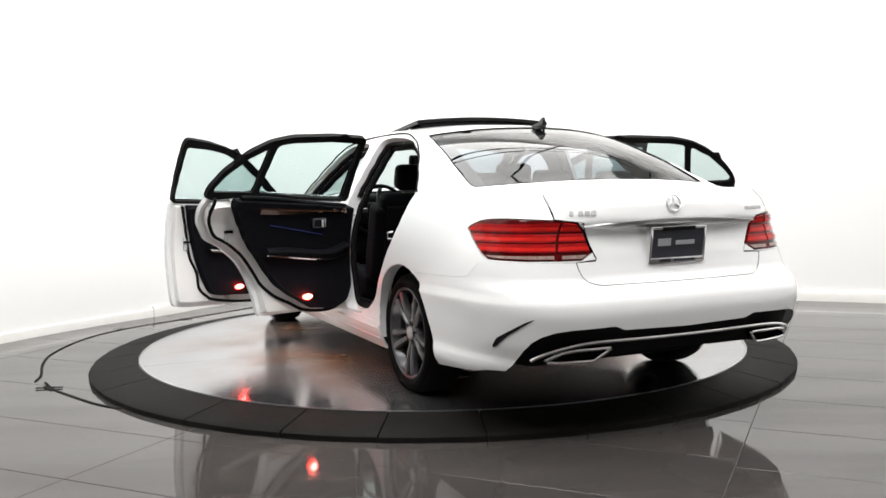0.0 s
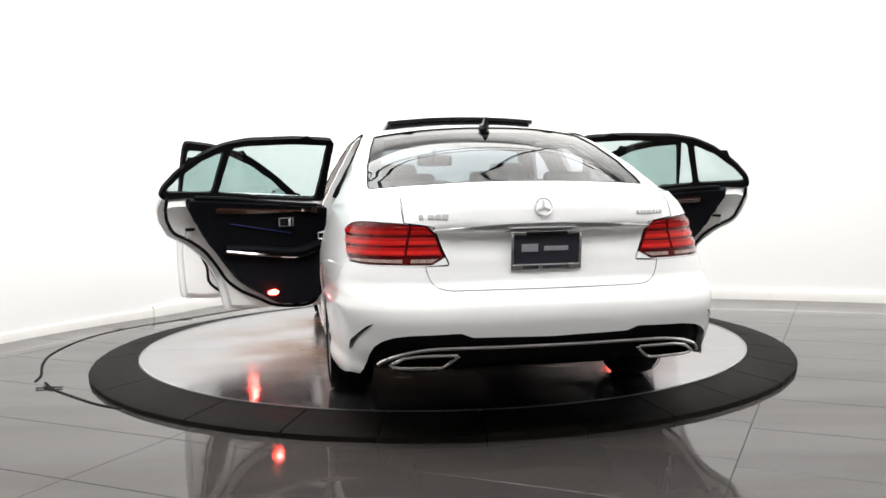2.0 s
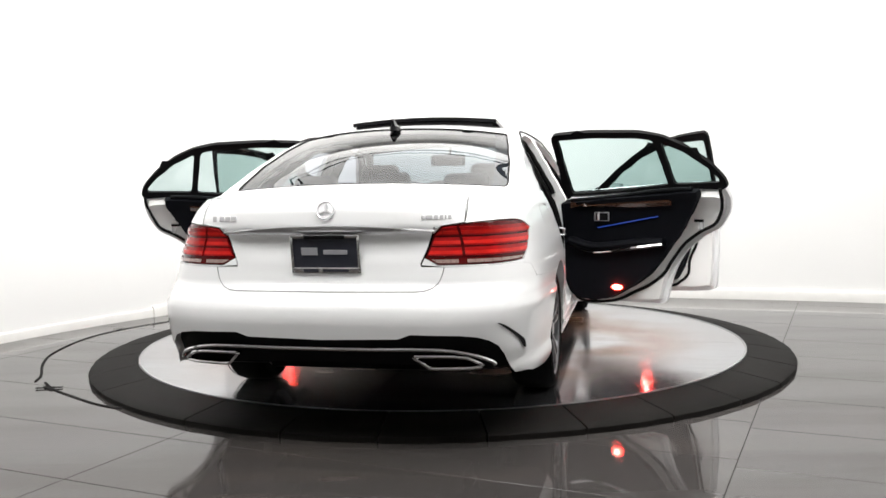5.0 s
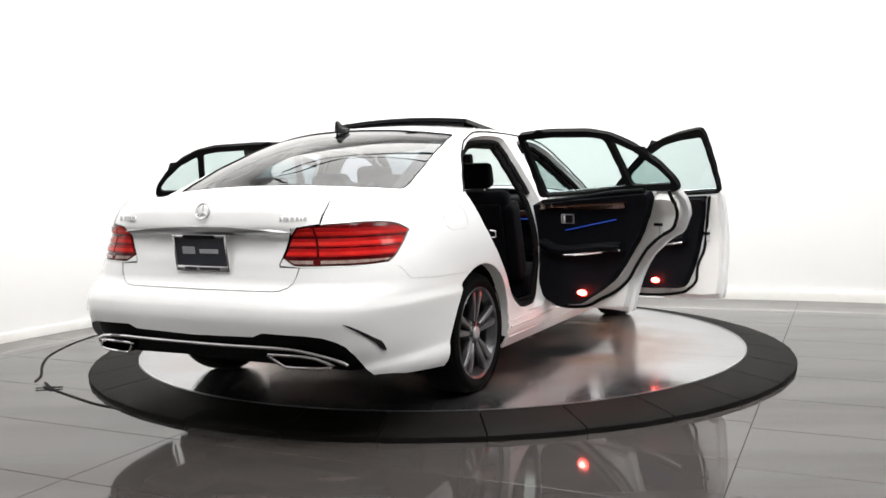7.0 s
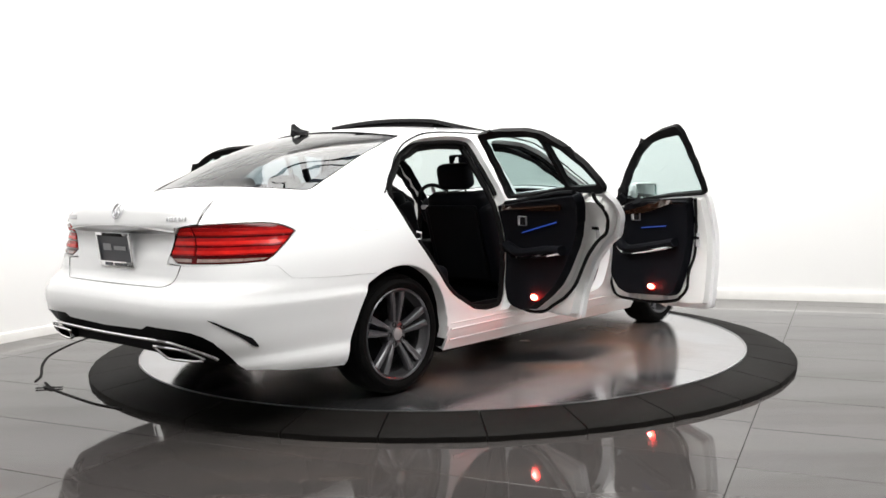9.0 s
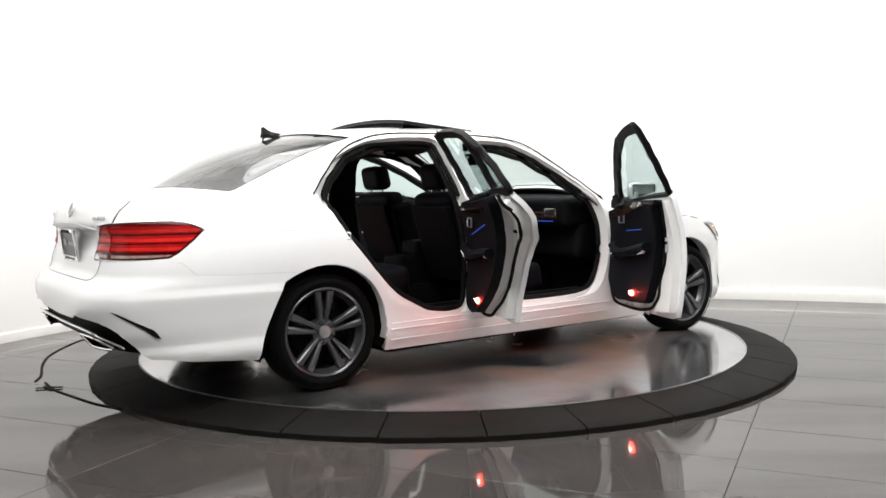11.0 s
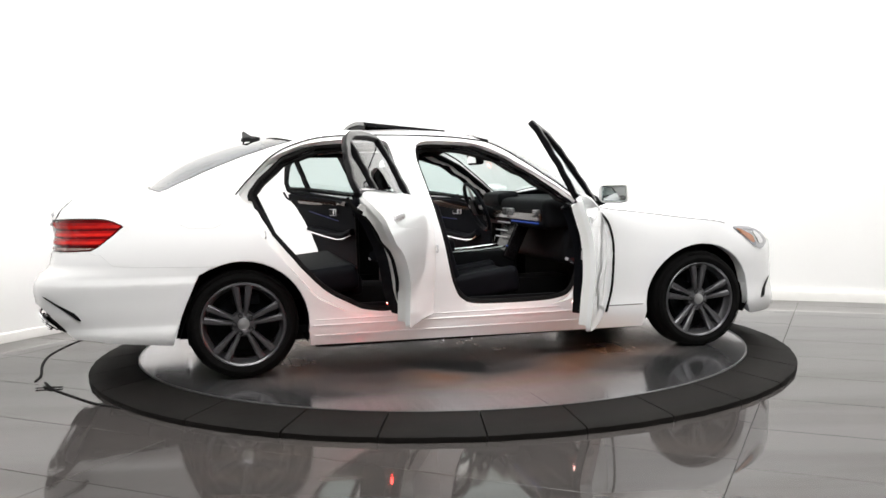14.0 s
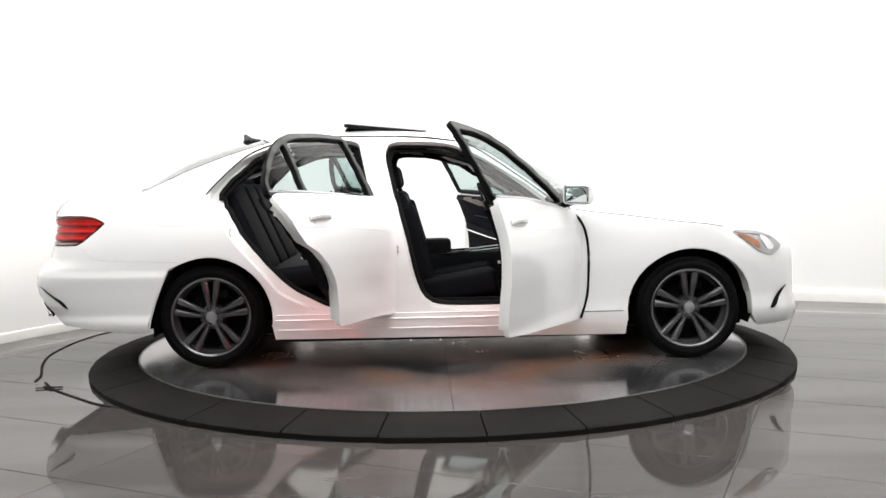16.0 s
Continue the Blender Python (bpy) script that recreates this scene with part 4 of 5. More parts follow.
# ---- wheels ----
def wheel(x, y, sg):
    """A wheel whose outer face looks along x."""
    turn = pose(x, y, 0.312 if y < 0 else 0.306, 0, 90 * sg, 0)
    R, RIM = 0.312, 0.238
    tyre = part("tyre", lathe([(RIM - 0.004, -0.20), (RIM + 0.02, -0.205), (R - 0.03, -0.21), (R - 0.008, -0.19), (R, -0.16), (R, -0.05), (R - 0.007, -0.022), (R - 0.03, -0.002), (RIM + 0.03, 0.006), (RIM + 0.006, 0.0), (RIM - 0.004, -0.012)], 64), TYRE, car, "black rubber tyre")
    tyre.matrix_basis = turn
    for r in (R - 0.015, R - 0.045):
        part("tyre_rib", lathe([(r - 0.002, -0.002), (r, 0.006 if r < R - 0.03 else -0.007), (r + 0.002, -0.002)], 64), TYRE, tyre)
    rim = part("rim", lathe([(RIM - 0.002, -0.20), (RIM - 0.03, -0.17), (RIM - 0.035, -0.05), (RIM - 0.018, -0.028), (RIM - 0.014, -0.008), (RIM - 0.004, -0.001), (RIM + 0.002, -0.006)], 64), ALLOY, tyre, "dark grey alloy rim with five twin spokes")
    for i in range(5):
        for d in (-1, 1):
            bm = bmesh.new()
            sec = []
            for t in (0, 0.3, 0.7, 1.0):
                rr = 0.042 + (RIM - 0.022 - 0.042) * t
                off = d * (0.012 + 0.026 * t)
                w = 0.0120 + 0.0100 * t
                h = -0.030 + 0.012 * math.sin(t * 2.2) + 0.010 * t
                sec.append([bm.verts.new((off + w * a, rr, h + b)) for a, b in ((-1, -0.03), (-0.9, -0.004), (-0.5, 0.003), (0.5, 0.003), (0.9, -0.004), (1, -0.03))])
            for p, q in zip(sec, sec[1:]):
                for k in range(6):
                    bm.faces.new((p[k], p[(k + 1) % 6], q[(k + 1) % 6], q[k]))
            bm.faces.new(sec[0])
            bm.faces.new(sec[-1])
            bmesh.ops.recalc_face_normals(bm, faces=bm.faces)
            bm.transform(pose(0, 0, 0, 0, 0, 72 * i + 90))
            part("spoke", bm, ALLOY, tyre)
    part("hub", lathe([(0.0, -0.020), (0.030, -0.020), (0.034, -0.024), (0.066, -0.028), (0.075, -0.045), (0.075, -0.08)], 40), ALLOY, tyre)
    part("hub_cap", lathe([(0.0, -0.010), (0.020, -0.011), (0.032, -0.015), (0.034, -0.022)], 32), STEEL, tyre, "round grey hub cap")
    for i in range(5):
        a = radians(72 * i + 54)
        part("wheel_bolt", lathe([(0.0, -0.030), (0.008, -0.030), (0.011, -0.022), (0.013, -0.022), (0.013, -0.035)], 12, pose(0.052 * math.cos(a), 0.052 * math.sin(a), 0.001)), GLOSSBLACK, tyre)
    part("brake_disc", lathe([(0.05, -0.105), (0.155, -0.105), (0.16, -0.11), (0.16, -0.124), (0.05, -0.124)], 40), PLASTIC, tyre)
    cal = box(0.06, 0.15, 0.07, pose(-0.135, 0.02, -0.10), 0.012)
    part("brake_caliper", cal, PLASTIC, tyre)
    part("wheel_back", lathe([(0.0, -0.125), (0.2, -0.125), (RIM - 0.03, -0.17)], 40), BLACK, tyre)
    # dark well round the wheel
    well = bmesh.new()
    rr, wide, mid = (0.377, 1.0, y) if y < 0 else (0.371, 1.085, 1.450)
    pts = [(mid + rr * wide * math.cos(a), 0.305 + rr * math.sin(a)) for a in np.linspace(radians(-18), radians(198), 24)]
    pts = [tucked(b, c) for b, c in pts] if y < 0 else pts
    inn, out = [well.verts.new((sg * 0.52, b, c)) for b, c in pts], [well.verts.new((sg * (skin(b, max(0.2, c)).x - 0.014), b, c)) for b, c in pts]
    for i in range(len(pts) - 1):
        well.faces.new((inn[i], inn[i + 1], out[i + 1], out[i]))
    well.faces.new(inn)
    bmesh.ops.recalc_face_normals(well, faces=well.faces)
    part("wheel_well", well, CARPET, car)


for x, y in ((0.885, -1.437), (0.890, 1.437)):
    for sg in (1, -1):
        wheel(x * sg, y, sg)

# underside
part("underbody", join(box(1.64, 2.06, 0.08, pose(0, 0.0, 0.178), 0.02), box(1.24, 3.6, 0.12, pose(0, 0.05, 0.215), 0.03), box(0.98, 1.2, 0.14, pose(0, -1.4, 0.255), 0.03), box(1.36, 0.5, 0.14, pose(0, -2.16, 0.385), 0.04)), BLACK, car, "black undertray")
for sg in (1, -1):
    part("silencer", box(0.30, 0.40, 0.12, pose(sg * 0.50, -2.10, 0.325), 0.04), PLASTIC, car)
    pts = [skin(s, 0.285, 0.002) for s in np.arange(-1.05, 0.72, 0.1)]
    part("sill_ridge", tube([(p.x * sg, p.y, p.z) for p in pts], 0.006, 6), PAINT, car)

# ---- cabin ----
part("cabin_floor", join(box(1.52, 2.3, 0.04, pose(0, -0.2, 0.25)), box(0.30, 2.2, 0.16, pose(0, -0.2, 0.34), 0.04)), CARPET, car, "black carpeted floor")
part("front_bulkhead", box(1.45, 0.05, 0.60, pose(0, 0.86, 0.55), 0.01), CARPET, car)
part("rear_bulkhead", box(1.3, 0.04, 0.65, pose(0, -1.52, 0.62, 20), 0.01), CARPET, car)
part("parcel_shelf", box(1.22, 0.55, 0.02, pose(0, -1.63, 1.02, 3), 0.006), SUEDE, car, "dark parcel shelf")


def soft(sx_, sy_, sz_, m, bevel):
    bm = box(sx_, sy_, sz_, None, bevel, 4)
    bm.transform(m)
    return bm


def front_seat(sg):
    x = sg * 0.37
    seat = part("front_seat", join(soft(0.50, 0.50, 0.15, pose(x, 0.06, 0.415, 8), 0.05), soft(0.10, 0.48, 0.17, pose(x - 0.23, 0.06, 0.437, 8), 0.045), soft(0.10, 0.48, 0.17, pose(x + 0.23, 0.06, 0.437, 8), 0.045)), LEATHER, car, "black leather front seat")
    part("backrest", join(soft(0.46, 0.14, 0.62, pose(x, -0.255, 0.725, 16), 0.06), soft(0.09, 0.17, 0.52, pose(x - 0.22, -0.235, 0.70, 16), 0.045), soft(0.09, 0.17, 0.52, pose(x + 0.22, -0.235, 0.70, 16), 0.045)), LEATHER, seat)
    part("back_shell", soft(0.40, 0.03, 0.50, pose(x, -0.335, 0.70, 16), 0.014), PLASTIC, seat)
    part("head_restraint", soft(0.25, 0.11, 0.165, pose(x, -0.355, 1.125, 12), 0.05), LEATHER, seat, "black leather head restraint")
    for dx in (-0.075, 0.075):
        part("head_post", tube([(x + dx, -0.335, 0.98), (x + dx, -0.355, 1.08)], 0.007, 8), CHROME, seat, "chrome post")
    part("seat_base", box(0.44, 0.42, 0.13, pose(x, 0.05, 0.325), 0.02), PLASTIC, seat)
    for k in range(5):
        part("seat_seam", tube([(x - 0.17, 0.25 - 0.09 * k, 0.512 - 0.0125 * k), (x, 0.245 - 0.09 * k, 0.510 - 0.0125 * k), (x + 0.17, 0.25 - 0.09 * k, 0.512 - 0.0125 * k)], 0.004, 5), BLACK, seat)
    part("belt_buckle", box(0.025, 0.06, 0.10, pose(x - sg * 0.29, -0.12, 0.58, 20), 0.006), PLASTIC, seat)


front_seat(1), front_seat(-1)
bench = part("rear_bench", join(soft(1.28, 0.50, 0.16, pose(0, -0.98, 0.50, 6), 0.055)), LEATHER, car, "black leather rear bench")
for x, w in ((-0.42, 0.46), (0.0, 0.34), (0.42, 0.46)):
    part("backrest", soft(w, 0.15, 0.62, pose(x, -1.30, 0.80, 24), 0.055), LEATHER, bench)
for x, w in ((-0.42, 0.24), (0.42, 0.24), (0.0, 0.22)):
    part("head_restraint", soft(w, 0.09, 0.12 if x == 0 else 0.15, pose(x, -1.44, 1.085 if x == 0 else 1.06, 14), 0.04), LEATHER, bench, "black leather head restraint")
part("bench_lip", soft(1.20, 0.09, 0.13, pose(0, -0.75, 0.47, 4), 0.04), LEATHER, bench)

dash = part("dashboard", join(soft(1.36, 0.40, 0.20, pose(0, 0.66, 0.88, 4), 0.06), soft(1.34, 0.24, 0.30, pose(0, 0.72, 0.68, -12), 0.06), soft(0.40, 0.16, 0.10, pose(-0.37, 0.52, 0.96, 8), 0.04)), PLASTIC, car, "black dashboard with wood band")
part("wood_band", soft(0.92, 0.02, 0.05, pose(0.16, 0.452, 0.85, 6), 0.008), WOOD, dash, "burl wood band")
part("ambient_line", box(0.52, 0.010, 0.007, pose(0.32, 0.452, 0.812, 6), 0.002, 1), BLUEGLOW, dash, "thin blue ambient light line")
for x in (-0.05, 0.07, 0.56):
    v = part("air_vent", box(0.10, 0.02, 0.055, pose(x, 0.448, 0.872, 6), 0.006), STEEL, dash, "silver framed air vent")
    part("vent_slats", join(*[box(0.086, 0.024, 0.005, pose(x, 0.446, 0.857 + 0.010 * k, 6)) for k in range(4)]), BLACK, v)
part("media_unit", soft(0.24, 0.10, 0.30, pose(0.0, 0.47, 0.68, -25), 0.02), GLOSSBLACK, dash)
part("stack_trim", join(box(0.25, 0.012, 0.008, pose(0, 0.415, 0.80, 0)), box(0.22, 0.012, 0.006, pose(0, 0.395, 0.70, 0)), box(0.22, 0.012, 0.006, pose(0, 0.40, 0.745, 0))), STEEL, dash)
console = part("centre_console", join(soft(0.22, 0.95, 0.22, pose(0, 0.0, 0.50), 0.04), soft(0.20, 0.36, 0.12, pose(0, -0.15, 0.64), 0.035)), PLASTIC, car, "black centre console with steel edge")
for sg in (1, -1):
    part("console_strip", tube([(sg * 0.112, -0.05, 0.605), (sg * 0.115, 0.2, 0.618), (sg * 0.112, 0.42, 0.64)], 0.008, 6), CHROME, console)
wheel_m = pose(-0.37, 0.33, 0.90, -66, 0, 0)
steer = part("steering_wheel", lathe([(0.185 + 0.014 * math.cos(a), 0.014 * math.sin(a)) for a in np.linspace(0, 2 * math.pi, 12, endpoint=False)], 40, closed=True), LEATHER, car, "black steering wheel with silver spokes")
steer.matrix_basis = wheel_m
part("wheel_boss", soft(0.15, 0.12, 0.05, pose(0, 0, -0.005), 0.02), PLASTIC, steer)
for a in (0, 180, 270):
    part("wheel_spoke", box(0.125, 0.03, 0.016, pose(0, 0, 0, 0, 0, a) @ pose(0.115, 0, 0), 0.005), STEEL, steer)
part("steering_column", tube([(-0.37, 0.35, 0.89), (-0.37, 0.62, 0.78)], 0.04, 12), PLASTIC, car)
mirror_in = part("inner_mirror", soft(0.25, 0.05, 0.080, pose(-0.03, 0.22, 1.245, 8), 0.02), PLASTIC, car, "black inner mirror")
part("mirror_face", box(0.205, 0.004, 0.050, pose(-0.03, 0.193, 1.243, 8), 0.0), MIRROR, mirror_in)
part("mirror_stem", tube([(-0.03, 0.235, 1.26), (-0.02, 0.30, 1.36)], 0.014, 8), PLASTIC, mirror_in)
part("roof_console", soft(0.24, 0.22, 0.04, pose(0, 0.13, 1.375, -10), 0.015), SUEDE, car)
part("reading_lamp", lathe([(0.0, -0.006), (0.02, -0.004), (0.022, 0.004)], 16, pose(0.10, 0.02, 1.375)), glow("reading_lamp_glow", (1.0, 0.85, 0.6), 8.0), car, "small lit reading lamp")
for sg in (1, -1):
    part("sun_visor", soft(0.40, 0.16, 0.02, pose(sg * 0.33, 0.06, 1.362, -12), 0.008), SUEDE, car)
    part("grab_handle", tube(catmull([(sg * 0.60, -0.15, 1.32), (sg * 0.57, -0.12, 1.30), (sg * 0.57, 0.02, 1.29), (sg * 0.60, 0.05, 1.30)], 4), 0.010, 8), SUEDE, car)
    # black seals round the openings, striker and sill lamp
    for hole in (REAR_OPEN, FRONT_OPEN):
        pts = [skin(s, z, -0.076) for s, z in resample(inset(hole, 0.006), 0.05)]
        part("door_seal", tube([(p.x * sg, p.y, p.z) for p in pts], 0.016, 8, True), RUBBER, car, "black rubber door seal")
    for hole in (REAR_OPEN, FRONT_OPEN):
        loop = resample(inset(hole, -0.009), 0.04)
        pts = [skin(s, z, -0.046) for s, z in loop]
        k = max(range(len(pts)), key=lambda i: -pts[i].z)
        pts = [p for p in pts[k:] + pts[:k] if p.z > 0.98]
        part("upper_seal", tube([(p.x * sg, p.y, p.z) for p in pts], 0.015, 8), RUBBER, car)
    gap = [skin(q.x, q.y, 0.001) for q in catmull([(0.715, 0.905), (0.765, 0.86), (0.802, 0.778), (0.818, 0.641), (0.812, 0.402), (0.772, 0.262)], 5)]
    part("door_gap", tube([(p.x * sg, p.y, p.z) for p in gap], 0.008, 6), RUBBER, car, "dark gap behind the wing")
    for zz, rr in ((0.315, 0.004), (0.225, 0.005)):
        line = [skin(s, zz, 0.002) for s in np.arange(-1.04, 0.48 if zz > 0.3 else 0.76, 0.1)]
        part("sill_ridge", tube([(p.x * sg, p.y, p.z) for p in line], rr, 6), PAINT, car)
    line = [skin(s, 0.300, 0.0005) for s in np.arange(0.78, 1.06, 0.05)]
    part("shut_line", tube([(p.x * sg, p.y, p.z) for p in line], 0.0022, 5), GROUT, car)
    for y in (-0.76, 0.50):
        part("sill_lamp", box(0.012, 0.05, 0.014, pose(sg * 0.80, y, 0.368), 0.004), WARMGLOW, car, "small lit sill lamp")
    for y, z in ((-1.30, 0.815), (-0.315, 0.70)):
        q = skin(y, z, 0.012)
        part("striker", tube([(sg * (q.x - 0.02), y, z + 0.02), (sg * (q.x + 0.01), y, z + 0.015), (sg * (q.x + 0.01), y, z - 0.015), (sg * (q.x - 0.02), y, z - 0.02)], 0.005, 6), SILVER, car)
    part("kick_trim", join(box(0.03, 0.75, 0.05, pose(sg * 0.80, 0.10, 0.365), 0.01), box(0.03, 0.40, 0.05, pose(sg * 0.80, -0.58, 0.365), 0.01)), PLASTIC, car)
    rail = [(0.62, 0.965), (0.45, 1.098), (0.16, 1.298), (-0.03, 1.352), (-0.35, 1.376), (-0.80, 1.378), (-1.03, 1.350), (-1.22, 1.272), (-1.37, 1.135), (-1.455, 1.040)]
    pts = [skin(q.x, q.y, 0.003) for q in catmull(rail, 6)]
    part("drip_rail", tube([(p.x * sg, p.y, p.z) for p in pts], 0.0045, 6), SUEDE, car, "thin dark drip rail")


# ---- doors, modelled shut and swung out on their hinges ----
def door(sg, front):
    """One door; its origin is the hinge."""
    if front:
        low = [(0.70, 0.905), (0.755, 0.86), (0.798, 0.778), (0.814, 0.641), (0.805, 0.402), (0.765, 0.262), (0.70, 0.258), (-0.31, 0.312), (-0.352, 0.335), (-0.352, 0.60), (-0.352, 0.80), (-0.362, 1.01), (-0.30, 1.015), (0.0, 0.995), (0.35, 0.955), (0.60, 0.925)]
        upper = [(-0.362, 1.005), (-0.385, 1.20), (-0.398, 1.385), (-0.375, 1.400), (-0.20, 1.382), (-0.04, 1.350), (0.12, 1.296), (0.32, 1.185), (0.50, 1.065), (0.62, 0.975), (0.70, 0.905), (0.60, 0.915), (0.35, 0.945), (0.0, 0.985)]
        panes = [[(-0.345, 1.022), (-0.355, 1.20), (-0.362, 1.352), (-0.20, 1.342), (-0.05, 1.310), (0.10, 1.256), (0.30, 1.145), (0.45, 1.04), (0.53, 0.965), (0.35, 0.965), (0.0, 1.003)]]
        belt = [(-0.345, 1.015), (0.0, 0.997), (0.35, 0.957), (0.62, 0.918)]
        inner = [(0.56, 0.915), (0.625, 0.70), (0.625, 0.43), (0.52, 0.345), (0.40, 0.332), (0.0, 0.352), (-0.09, 0.372), (-0.15, 0.50), (-0.21, 0.76), (-0.27, 0.98), (-0.29, 1.01), (0.0, 0.993), (0.35, 0.95)]
        wood = [(0.46, 0.918), (0.20, 0.948), (-0.02, 0.974), (-0.24, 0.993)]
        strip = [(0.50, 0.640), (0.42, 0.603), (0.28, 0.612), (-0.12, 0.672)]
        blue, lamp, grip, latch, outer = [(0.25, 0.788), (-0.02, 0.832)], (0.13, 0.393), (0.28, 0.872), (-0.245, 0.725), (-0.19, 0.885)
        seal = [(-0.30, 1.0), (-0.243, 0.82), (-0.212, 0.633), (-0.168, 0.519), (-0.160, 0.418), (-0.105, 0.36), (-0.02, 0.332), (0.40, 0.305), (0.62, 0.31), (0.70, 0.40), (0.71, 0.60)]
        hinge, swing, name, haunch = (0.875, 0.745), 61.5, "front_door", 0.0
    else:
        low = [(-0.41, 1.005), (-0.395, 0.75), (-0.385, 0.45), (-0.385, 0.315), (-0.42, 0.303), (-0.90, 0.330), (-1.02, 0.338), (-1.045, 0.352), (-1.060, 0.444), (-1.098, 0.57), (-1.166, 0.671), (-1.256, 0.739), (-1.374, 0.796), (-1.425, 0.87), (-1.455, 0.973), (-1.442, 1.055), (-1.2, 1.05), (-0.8, 1.03)]
        upper = [(-0.41, 1.0), (-0.42, 1.20), (-0.425, 1.355), (-0.45, 1.378), (-0.70, 1.385), (-0.99, 1.372), (-1.12, 1.345), (-1.24, 1.292), (-1.37, 1.195), (-1.448, 1.105), (-1.462, 1.050), (-1.44, 1.03), (-1.2, 1.04), (-0.8, 1.02)]
        panes = [[(-0.47, 1.018), (-0.462, 1.20), (-0.464, 1.346), (-0.70, 1.352), (-0.98, 1.338), (-1.078, 1.315), (-1.115, 1.062), (-0.8, 1.036)],
                 [(-1.150, 1.064), (-1.118, 1.308), (-1.23, 1.256), (-1.348, 1.172), (-1.42, 1.098), (-1.418, 1.072)]]
        belt = [(-0.42, 1.008), (-0.8, 1.033), (-1.2, 1.057), (-1.45, 1.062)]
        inner = [(-0.425, 1.0), (-0.415, 0.80), (-0.425, 0.47), (-0.47, 0.372), (-0.55, 0.345), (-0.73, 0.352), (-0.82, 0.404), (-0.915, 0.462), (-0.995, 0.518), (-1.045, 0.59), (-1.11, 0.685), (-1.18, 0.785), (-1.25, 0.90), (-1.33, 1.05), (-0.8, 1.030)]
        wood = [(-0.50, 0.992), (-0.75, 1.008), (-0.95, 1.018), (-1.16, 1.026)]
        strip = [(-0.47, 0.690), (-0.60, 0.652), (-0.75, 0.658), (-1.09, 0.706)]
        blue, lamp, grip, latch, outer = [(-0.66, 0.832), (-1.06, 0.908)], (-0.79, 0.427), (-0.70, 0.902), (-1.275, 0.835), (-1.20, 0.905)
        seal = [(-1.436, 1.05), (-1.427, 0.985), (-1.394, 0.887), (-1.351, 0.827), (-1.25, 0.770), (-1.17, 0.705), (-1.094, 0.605), (-1.044, 0.522), (-0.958, 0.452), (-0.852, 0.398), (-0.726, 0.342), (-0.50, 0.335), (-0.43, 0.40)]
        hinge, swing, name, haunch = (0.880, -0.405), 65.0, "rear_door", 0.05
    hx, hy = hinge
    shift = Matrix.Translation((-hx, -hy, 0))

    def add(n, bm, mat, parent=None, label=""):
        bm.transform(shift)
        if sg < 0:
            flipped(bm)
        return part(n, bm, mat, parent, label)

    def at(off):
        return lambda s, z: skin(s, z, off)

    def full(off):
        """The outer skin, swelling below the belt over the rear haunch."""
        def place(s, z):
            t = min(1.0, max(0.0, (1.05 - z) / 0.16))
            return skin(s, z, off + haunch * t * t * (3 - 2 * t))
        return place

    low = chaikin(low, 2)
    ob = add(name, sheet(low, [], full(0.003), 0.026, 0.026), PAINT, car, "white door standing open with black inner panel")
    ob.matrix_basis = pose(sg * hx, hy, 0, 0, 0, sg * swing)
    jamb = [q for q in inset(low, 0.028) if min((Vector(q) - Vector(v)).length for v in resample(low, 0.01)) > 0.025]
    add("door_shell", sheet(jamb, [], full(-0.020), 0.05, 0.042 + 0.2 * haunch), WHITETRIM, ob, "white inner door pressing")
    panes = [fillet(q, 0.022) for q in panes]
    add("window_frame", sheet(fillet(upper, 0.03), panes, at(-0.006), 0.04, 0.026), BLACK, ob, "black window frame")
    add("frame_trim", sheet(inset(fillet(upper, 0.03), 0.004), [inset(q, -0.006) for q in panes], at(-0.001), 0.04, 0.004), TRIMGLOSS, ob, "polished black outer window trim")
    for q in panes:
        add("window_pane", sheet(inset(q, -0.008), [], at(-0.018), 0.07, 0.0), GLASS, ob, "pale green tinted window glass").visible_shadow = False
    add("inner_panel", sheet(fillet(inner, 0.035), [], at(-0.066), 0.05, 0.052), LEATHER, ob, "black door lining")
    add("inner_pressing", sheet(inset(fillet(inner, 0.035), 0.012), [], at(-0.058 + 0.7 * haunch), 0.06, 0.010 + 0.7 * haunch), WHITETRIM, ob)
    line = catmull(seal, 5)
    add("door_seal", tube([full(-0.066 - 0.2 * haunch)(q.x, q.y) for q in line], 0.0095, 8), RUBBER, ob, "black rubber seal along the door's edge")
    line = catmull(wood, 4)
    band = [(q.x, q.y) for q in line] + [(q.x, q.y - 0.040 + 0.022 * i / 12) for i, q in reversed(list(enumerate(line)))]
    add("wood_trim", sheet(band, [], at(-0.122), 0.02, 0.018), WOOD, ob, "polished burl wood strip")
    add("window_ledge", tube([skin(q.x, q.y - 0.004, -0.090) for q in catmull(belt, 4)[1:-3]], 0.013, 8), PLASTIC, ob)
    line = catmull(strip, 5)
    add("armrest", tube([skin(q.x, q.y + 0.030, -0.138) for q in line], 0.034, 10, flat=0.8), LEATHER, ob, "black padded armrest")
    add("armrest_strip", tube([skin(q.x, q.y, -0.160) for q in line], 0.0075, 6), CHROME, ob, "thin chrome strip")
    add("strip_end", tube([skin(q.x, q.y, -0.164) for q in line[-5:]], 0.0095, 6), CHROME, ob)
    (b0, c0), (b1, c1) = blue
    add("ambient_line", tube([skin(b0, c0, -0.126), skin(b1, c1, -0.126)], 0.0035, 6), BLUEGLOW if sg > 0 else DIMBLUE, ob, "thin blue ambient light line")
    q = skin(*grip, -0.130)
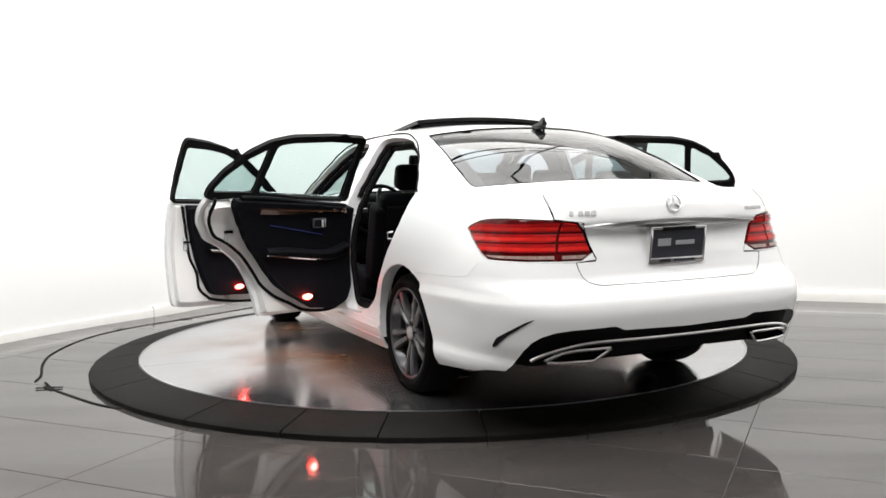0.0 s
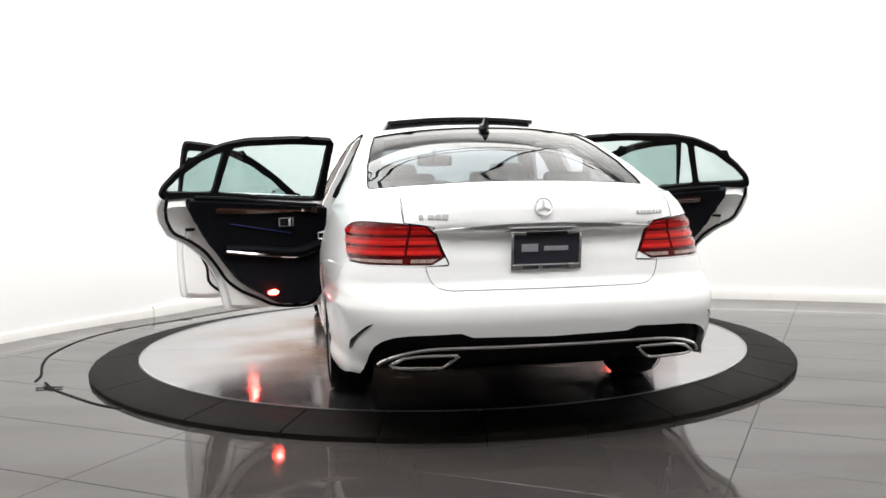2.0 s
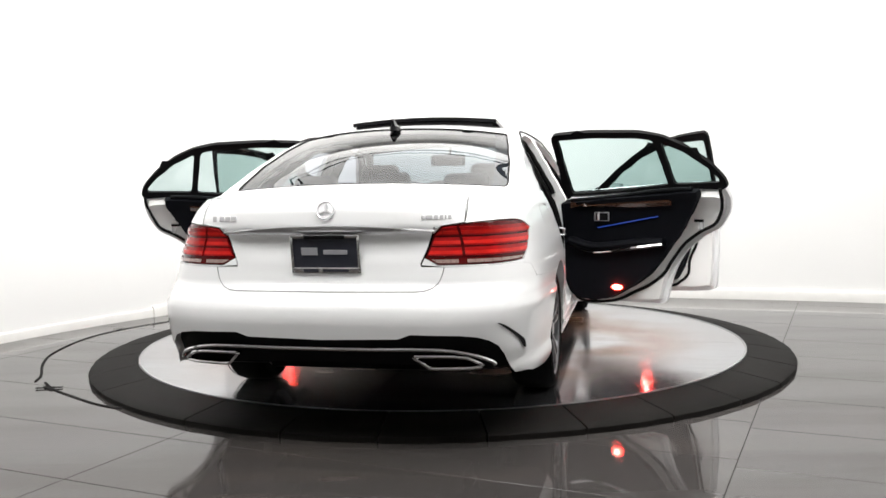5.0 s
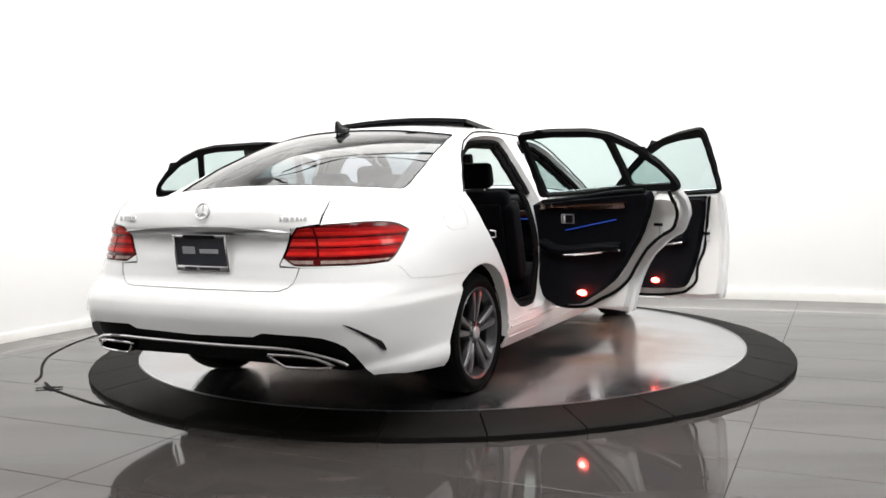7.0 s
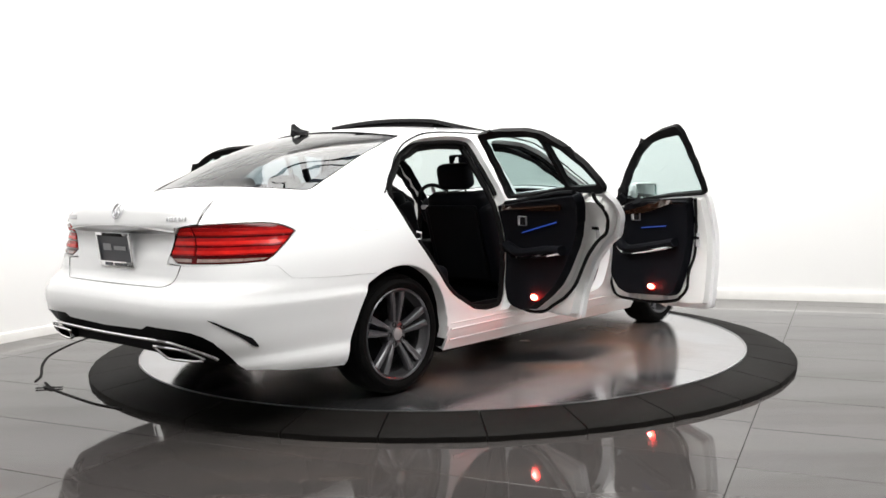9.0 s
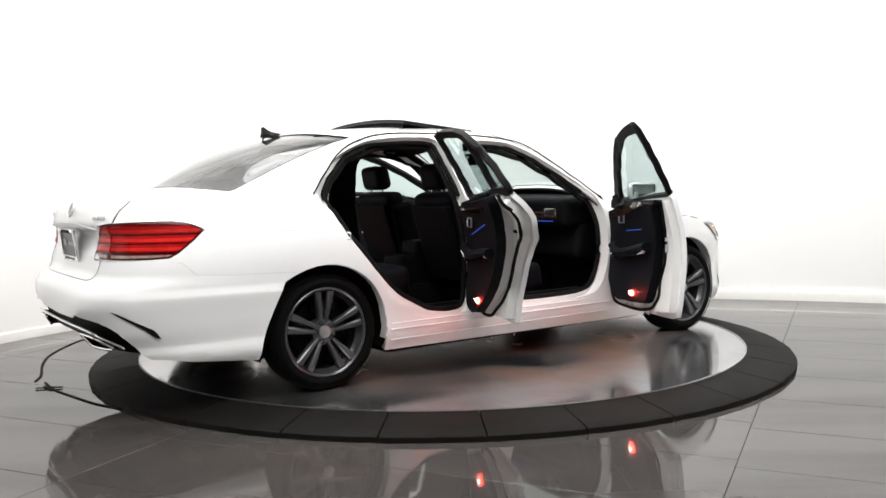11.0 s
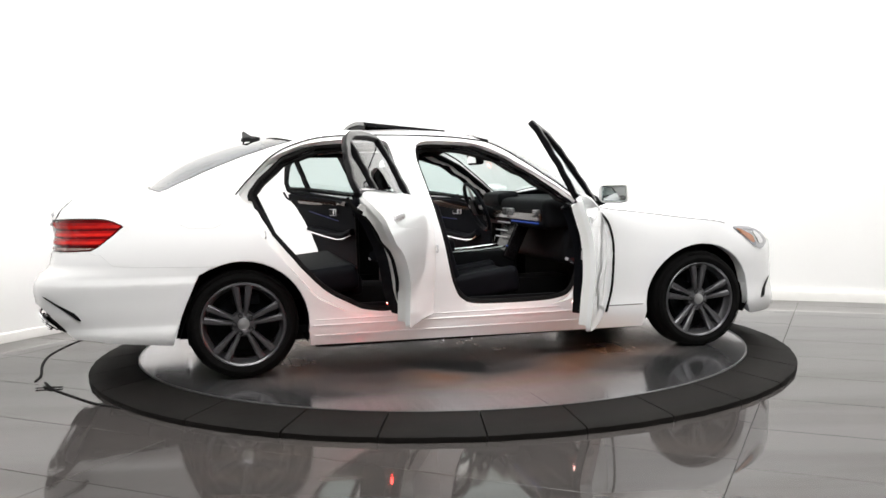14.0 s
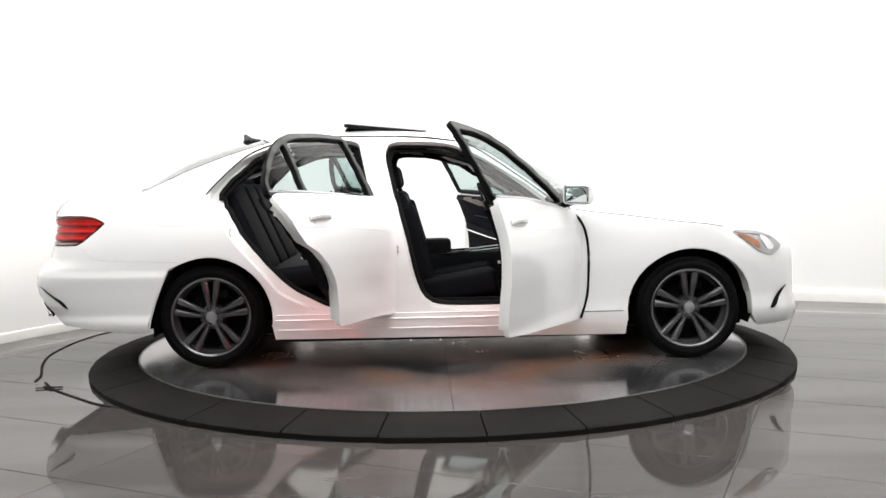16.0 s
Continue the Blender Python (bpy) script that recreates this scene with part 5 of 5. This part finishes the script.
    add("handle_cup", box(0.012, 0.100, 0.056, Matrix.Translation(q), 0.006), STEEL, ob, "silver door release")
    add("handle_recess", box(0.012, 0.080, 0.044, Matrix.Translation(q + Vector((-0.003, -0.004, 0))), 0.004), BLACK, ob)
    add("handle_lever", box(0.012, 0.016, 0.046, Matrix.Translation(q + Vector((-0.006, 0.018, 0))), 0.005), SILVER, ob)
    q = skin(*lamp, -0.128)
    add("door_lamp", lathe([(0.0, 0.006), (0.022, 0.005), (0.030, 0.0), (0.030, -0.006)], 20, Matrix.Translation(q) @ pose(0, 0, 0, 0, -90, 0) @ Matrix.Diagonal((0.55, 1.15, 1, 1))), REDGLOW, ob, "lit red courtesy lamp")
    add("lamp_core", box(0.006, 0.030, 0.014, Matrix.Translation(q + Vector((-0.007, 0.0, 0.004))), 0.003), REDCORE, ob)
    q = full(-0.070)(*latch)
    add("latch", box(0.012, 0.026, 0.085, Matrix.Translation(q), 0.004), SILVER, ob, "steel latch")
    add("latch_slot", box(0.014, 0.055, 0.016, Matrix.Translation(q + Vector((-0.008, 0.012, 0.012))), 0.003), GLOSSBLACK, ob)
    oy, oz = outer
    pull = [full(0.006 + 0.014 * math.sin(math.pi * t) ** 0.6)(oy - 0.085 + 0.19 * t, oz + 0.004 * math.sin(math.pi * t)) for t in np.linspace(0, 1, 12)]
    add("door_handle", tube(pull, 0.011, 8, flat=1.3), PAINT, ob, "white pull handle")
    add("handle_dish", lathe([(0.0, 0.001), (0.030, 0.001), (0.042, 0.004), (0.046, 0.001)], 24, Matrix.Translation(full(0.004)(oy, oz - 0.008)) @ pose(0, 0, 0, 0, 90, 0) @ Matrix.Diagonal((0.8, 1.3, 1, 1))), WHITETRIM, ob)
    add("belt_strip", tube([skin(q.x, q.y, 0.004) for q in catmull(belt, 4)], 0.006, 6), CHROME, ob, "thin chrome belt strip")
    y_end = -0.33 if front else -1.42
    crease = [full(0.0035)(hy - 0.05 + (y_end - hy + 0.05) * t, 0.80 + (0.05 if front else 0.075) * t) for t in np.linspace(0, 1, 14)]
    add("body_crease", tube(crease, 0.0010, 6), PAINT, ob)
    if front:
        shell = box(0.175, 0.12, 0.118, None, 0.045, 4)
        for v in shell.verts:
            if v.co.y > 0:
                v.co.x *= 0.86
                v.co.z *= 0.82
        shell.transform(pose(0.975, 0.545, 1.005, 0, 0, -6))
        mh = add("wing_mirror", shell, PAINT, ob, "white wing mirror with silver glass")
        add("mirror_face", box(0.142, 0.006, 0.090, pose(0.975, 0.484, 1.005, 0, 0, -6), 0.012), MIRROR, mh)
        add("mirror_rim", box(0.156, 0.010, 0.102, pose(0.975, 0.488, 1.005, 0, 0, -6), 0.018), WHITETRIM, mh)
        add("mirror_foot", box(0.10, 0.08, 0.035, pose(0.875, 0.56, 0.945, 0, -20), 0.012), BLACK, ob)
        add("speaker_corner", sheet(chaikin([(0.46, 0.96), (0.50, 1.035), (0.66, 0.925), (0.60, 0.92)], 1), [], at(-0.045), 0.03, 0.02), PLASTIC, ob)
    return ob


for sg in (1, -1):
    door(sg, True), door(sg, False)

# ---- floor tiles, laid askew ----
TILE_W, TILE_L, JOINT = 0.605, 2.45, 0.003


def tile_mesh():
    bm = box(TILE_L - JOINT, TILE_W - JOINT, 0.02, None, 0.0)
    top_edges = [e for e in bm.edges if all(v.co.z > 0 for v in e.verts)]
    bmesh.ops.bevel(bm, geom=top_edges, offset=0.0015, segments=1, affect="EDGES")
    me = bpy.data.meshes.new("floor_tile")
    bm.to_mesh(me)
    bm.free()
    me.materials.append(FLOORMAT)
    return me


tile = tile_mesh()
turn = Matrix.Rotation(TURN, 4, "Z")
room = chaikin(WALL, 2)
for i in range(-4, 5):
    shift = -0.10 if i >= 1 else 0.0
    for j in range(-17, 12):
        c = turn @ Vector((2.19 - TILE_L / 2 + TILE_L * i, -2.5 + TILE_W * (j + 0.5) + shift, 0))
        if not any(inside(room, c.x + dx, c.y + dy) for dx in (-1.1, 0, 1.1) for dy in (-0.5, 0, 0.5)):
            continue
        ob = new("floor_tile", tile)
        ob.parent = floor
        ob.matrix_basis = Matrix.Translation((c.x, c.y, FLOOR_Z - 0.010)) @ turn


# ---- what moves: turntable and car turn together ----
TURNS = [(0, 24.57), (1, 17.03), (2, 9.55), (3, 2.13), (4, -5.23), (5, -12.51), (6, -19.72), (7, -26.87), (8, -33.94), (9, -40.95), (10, -47.90), (11, -54.79),
         (12, -61.64), (13, -68.44), (14, -75.21), (15, -81.96), (16, -88.70)]
CAR_X, CAR_Y = 0.0376, 0.0379


def motions():
    def spun(a):
        c, s = math.cos(radians(a)), math.sin(radians(a))
        return pose(c * CAR_X - s * CAR_Y, s * CAR_X + c * CAR_Y, 0.0, 0, 0, a)
    walk(turntable, [(t, pose(0, 0, 0, 0, 0, a)) for t, a in TURNS])
    walk(car, [(t, spun(a)) for t, a in TURNS])


motions()
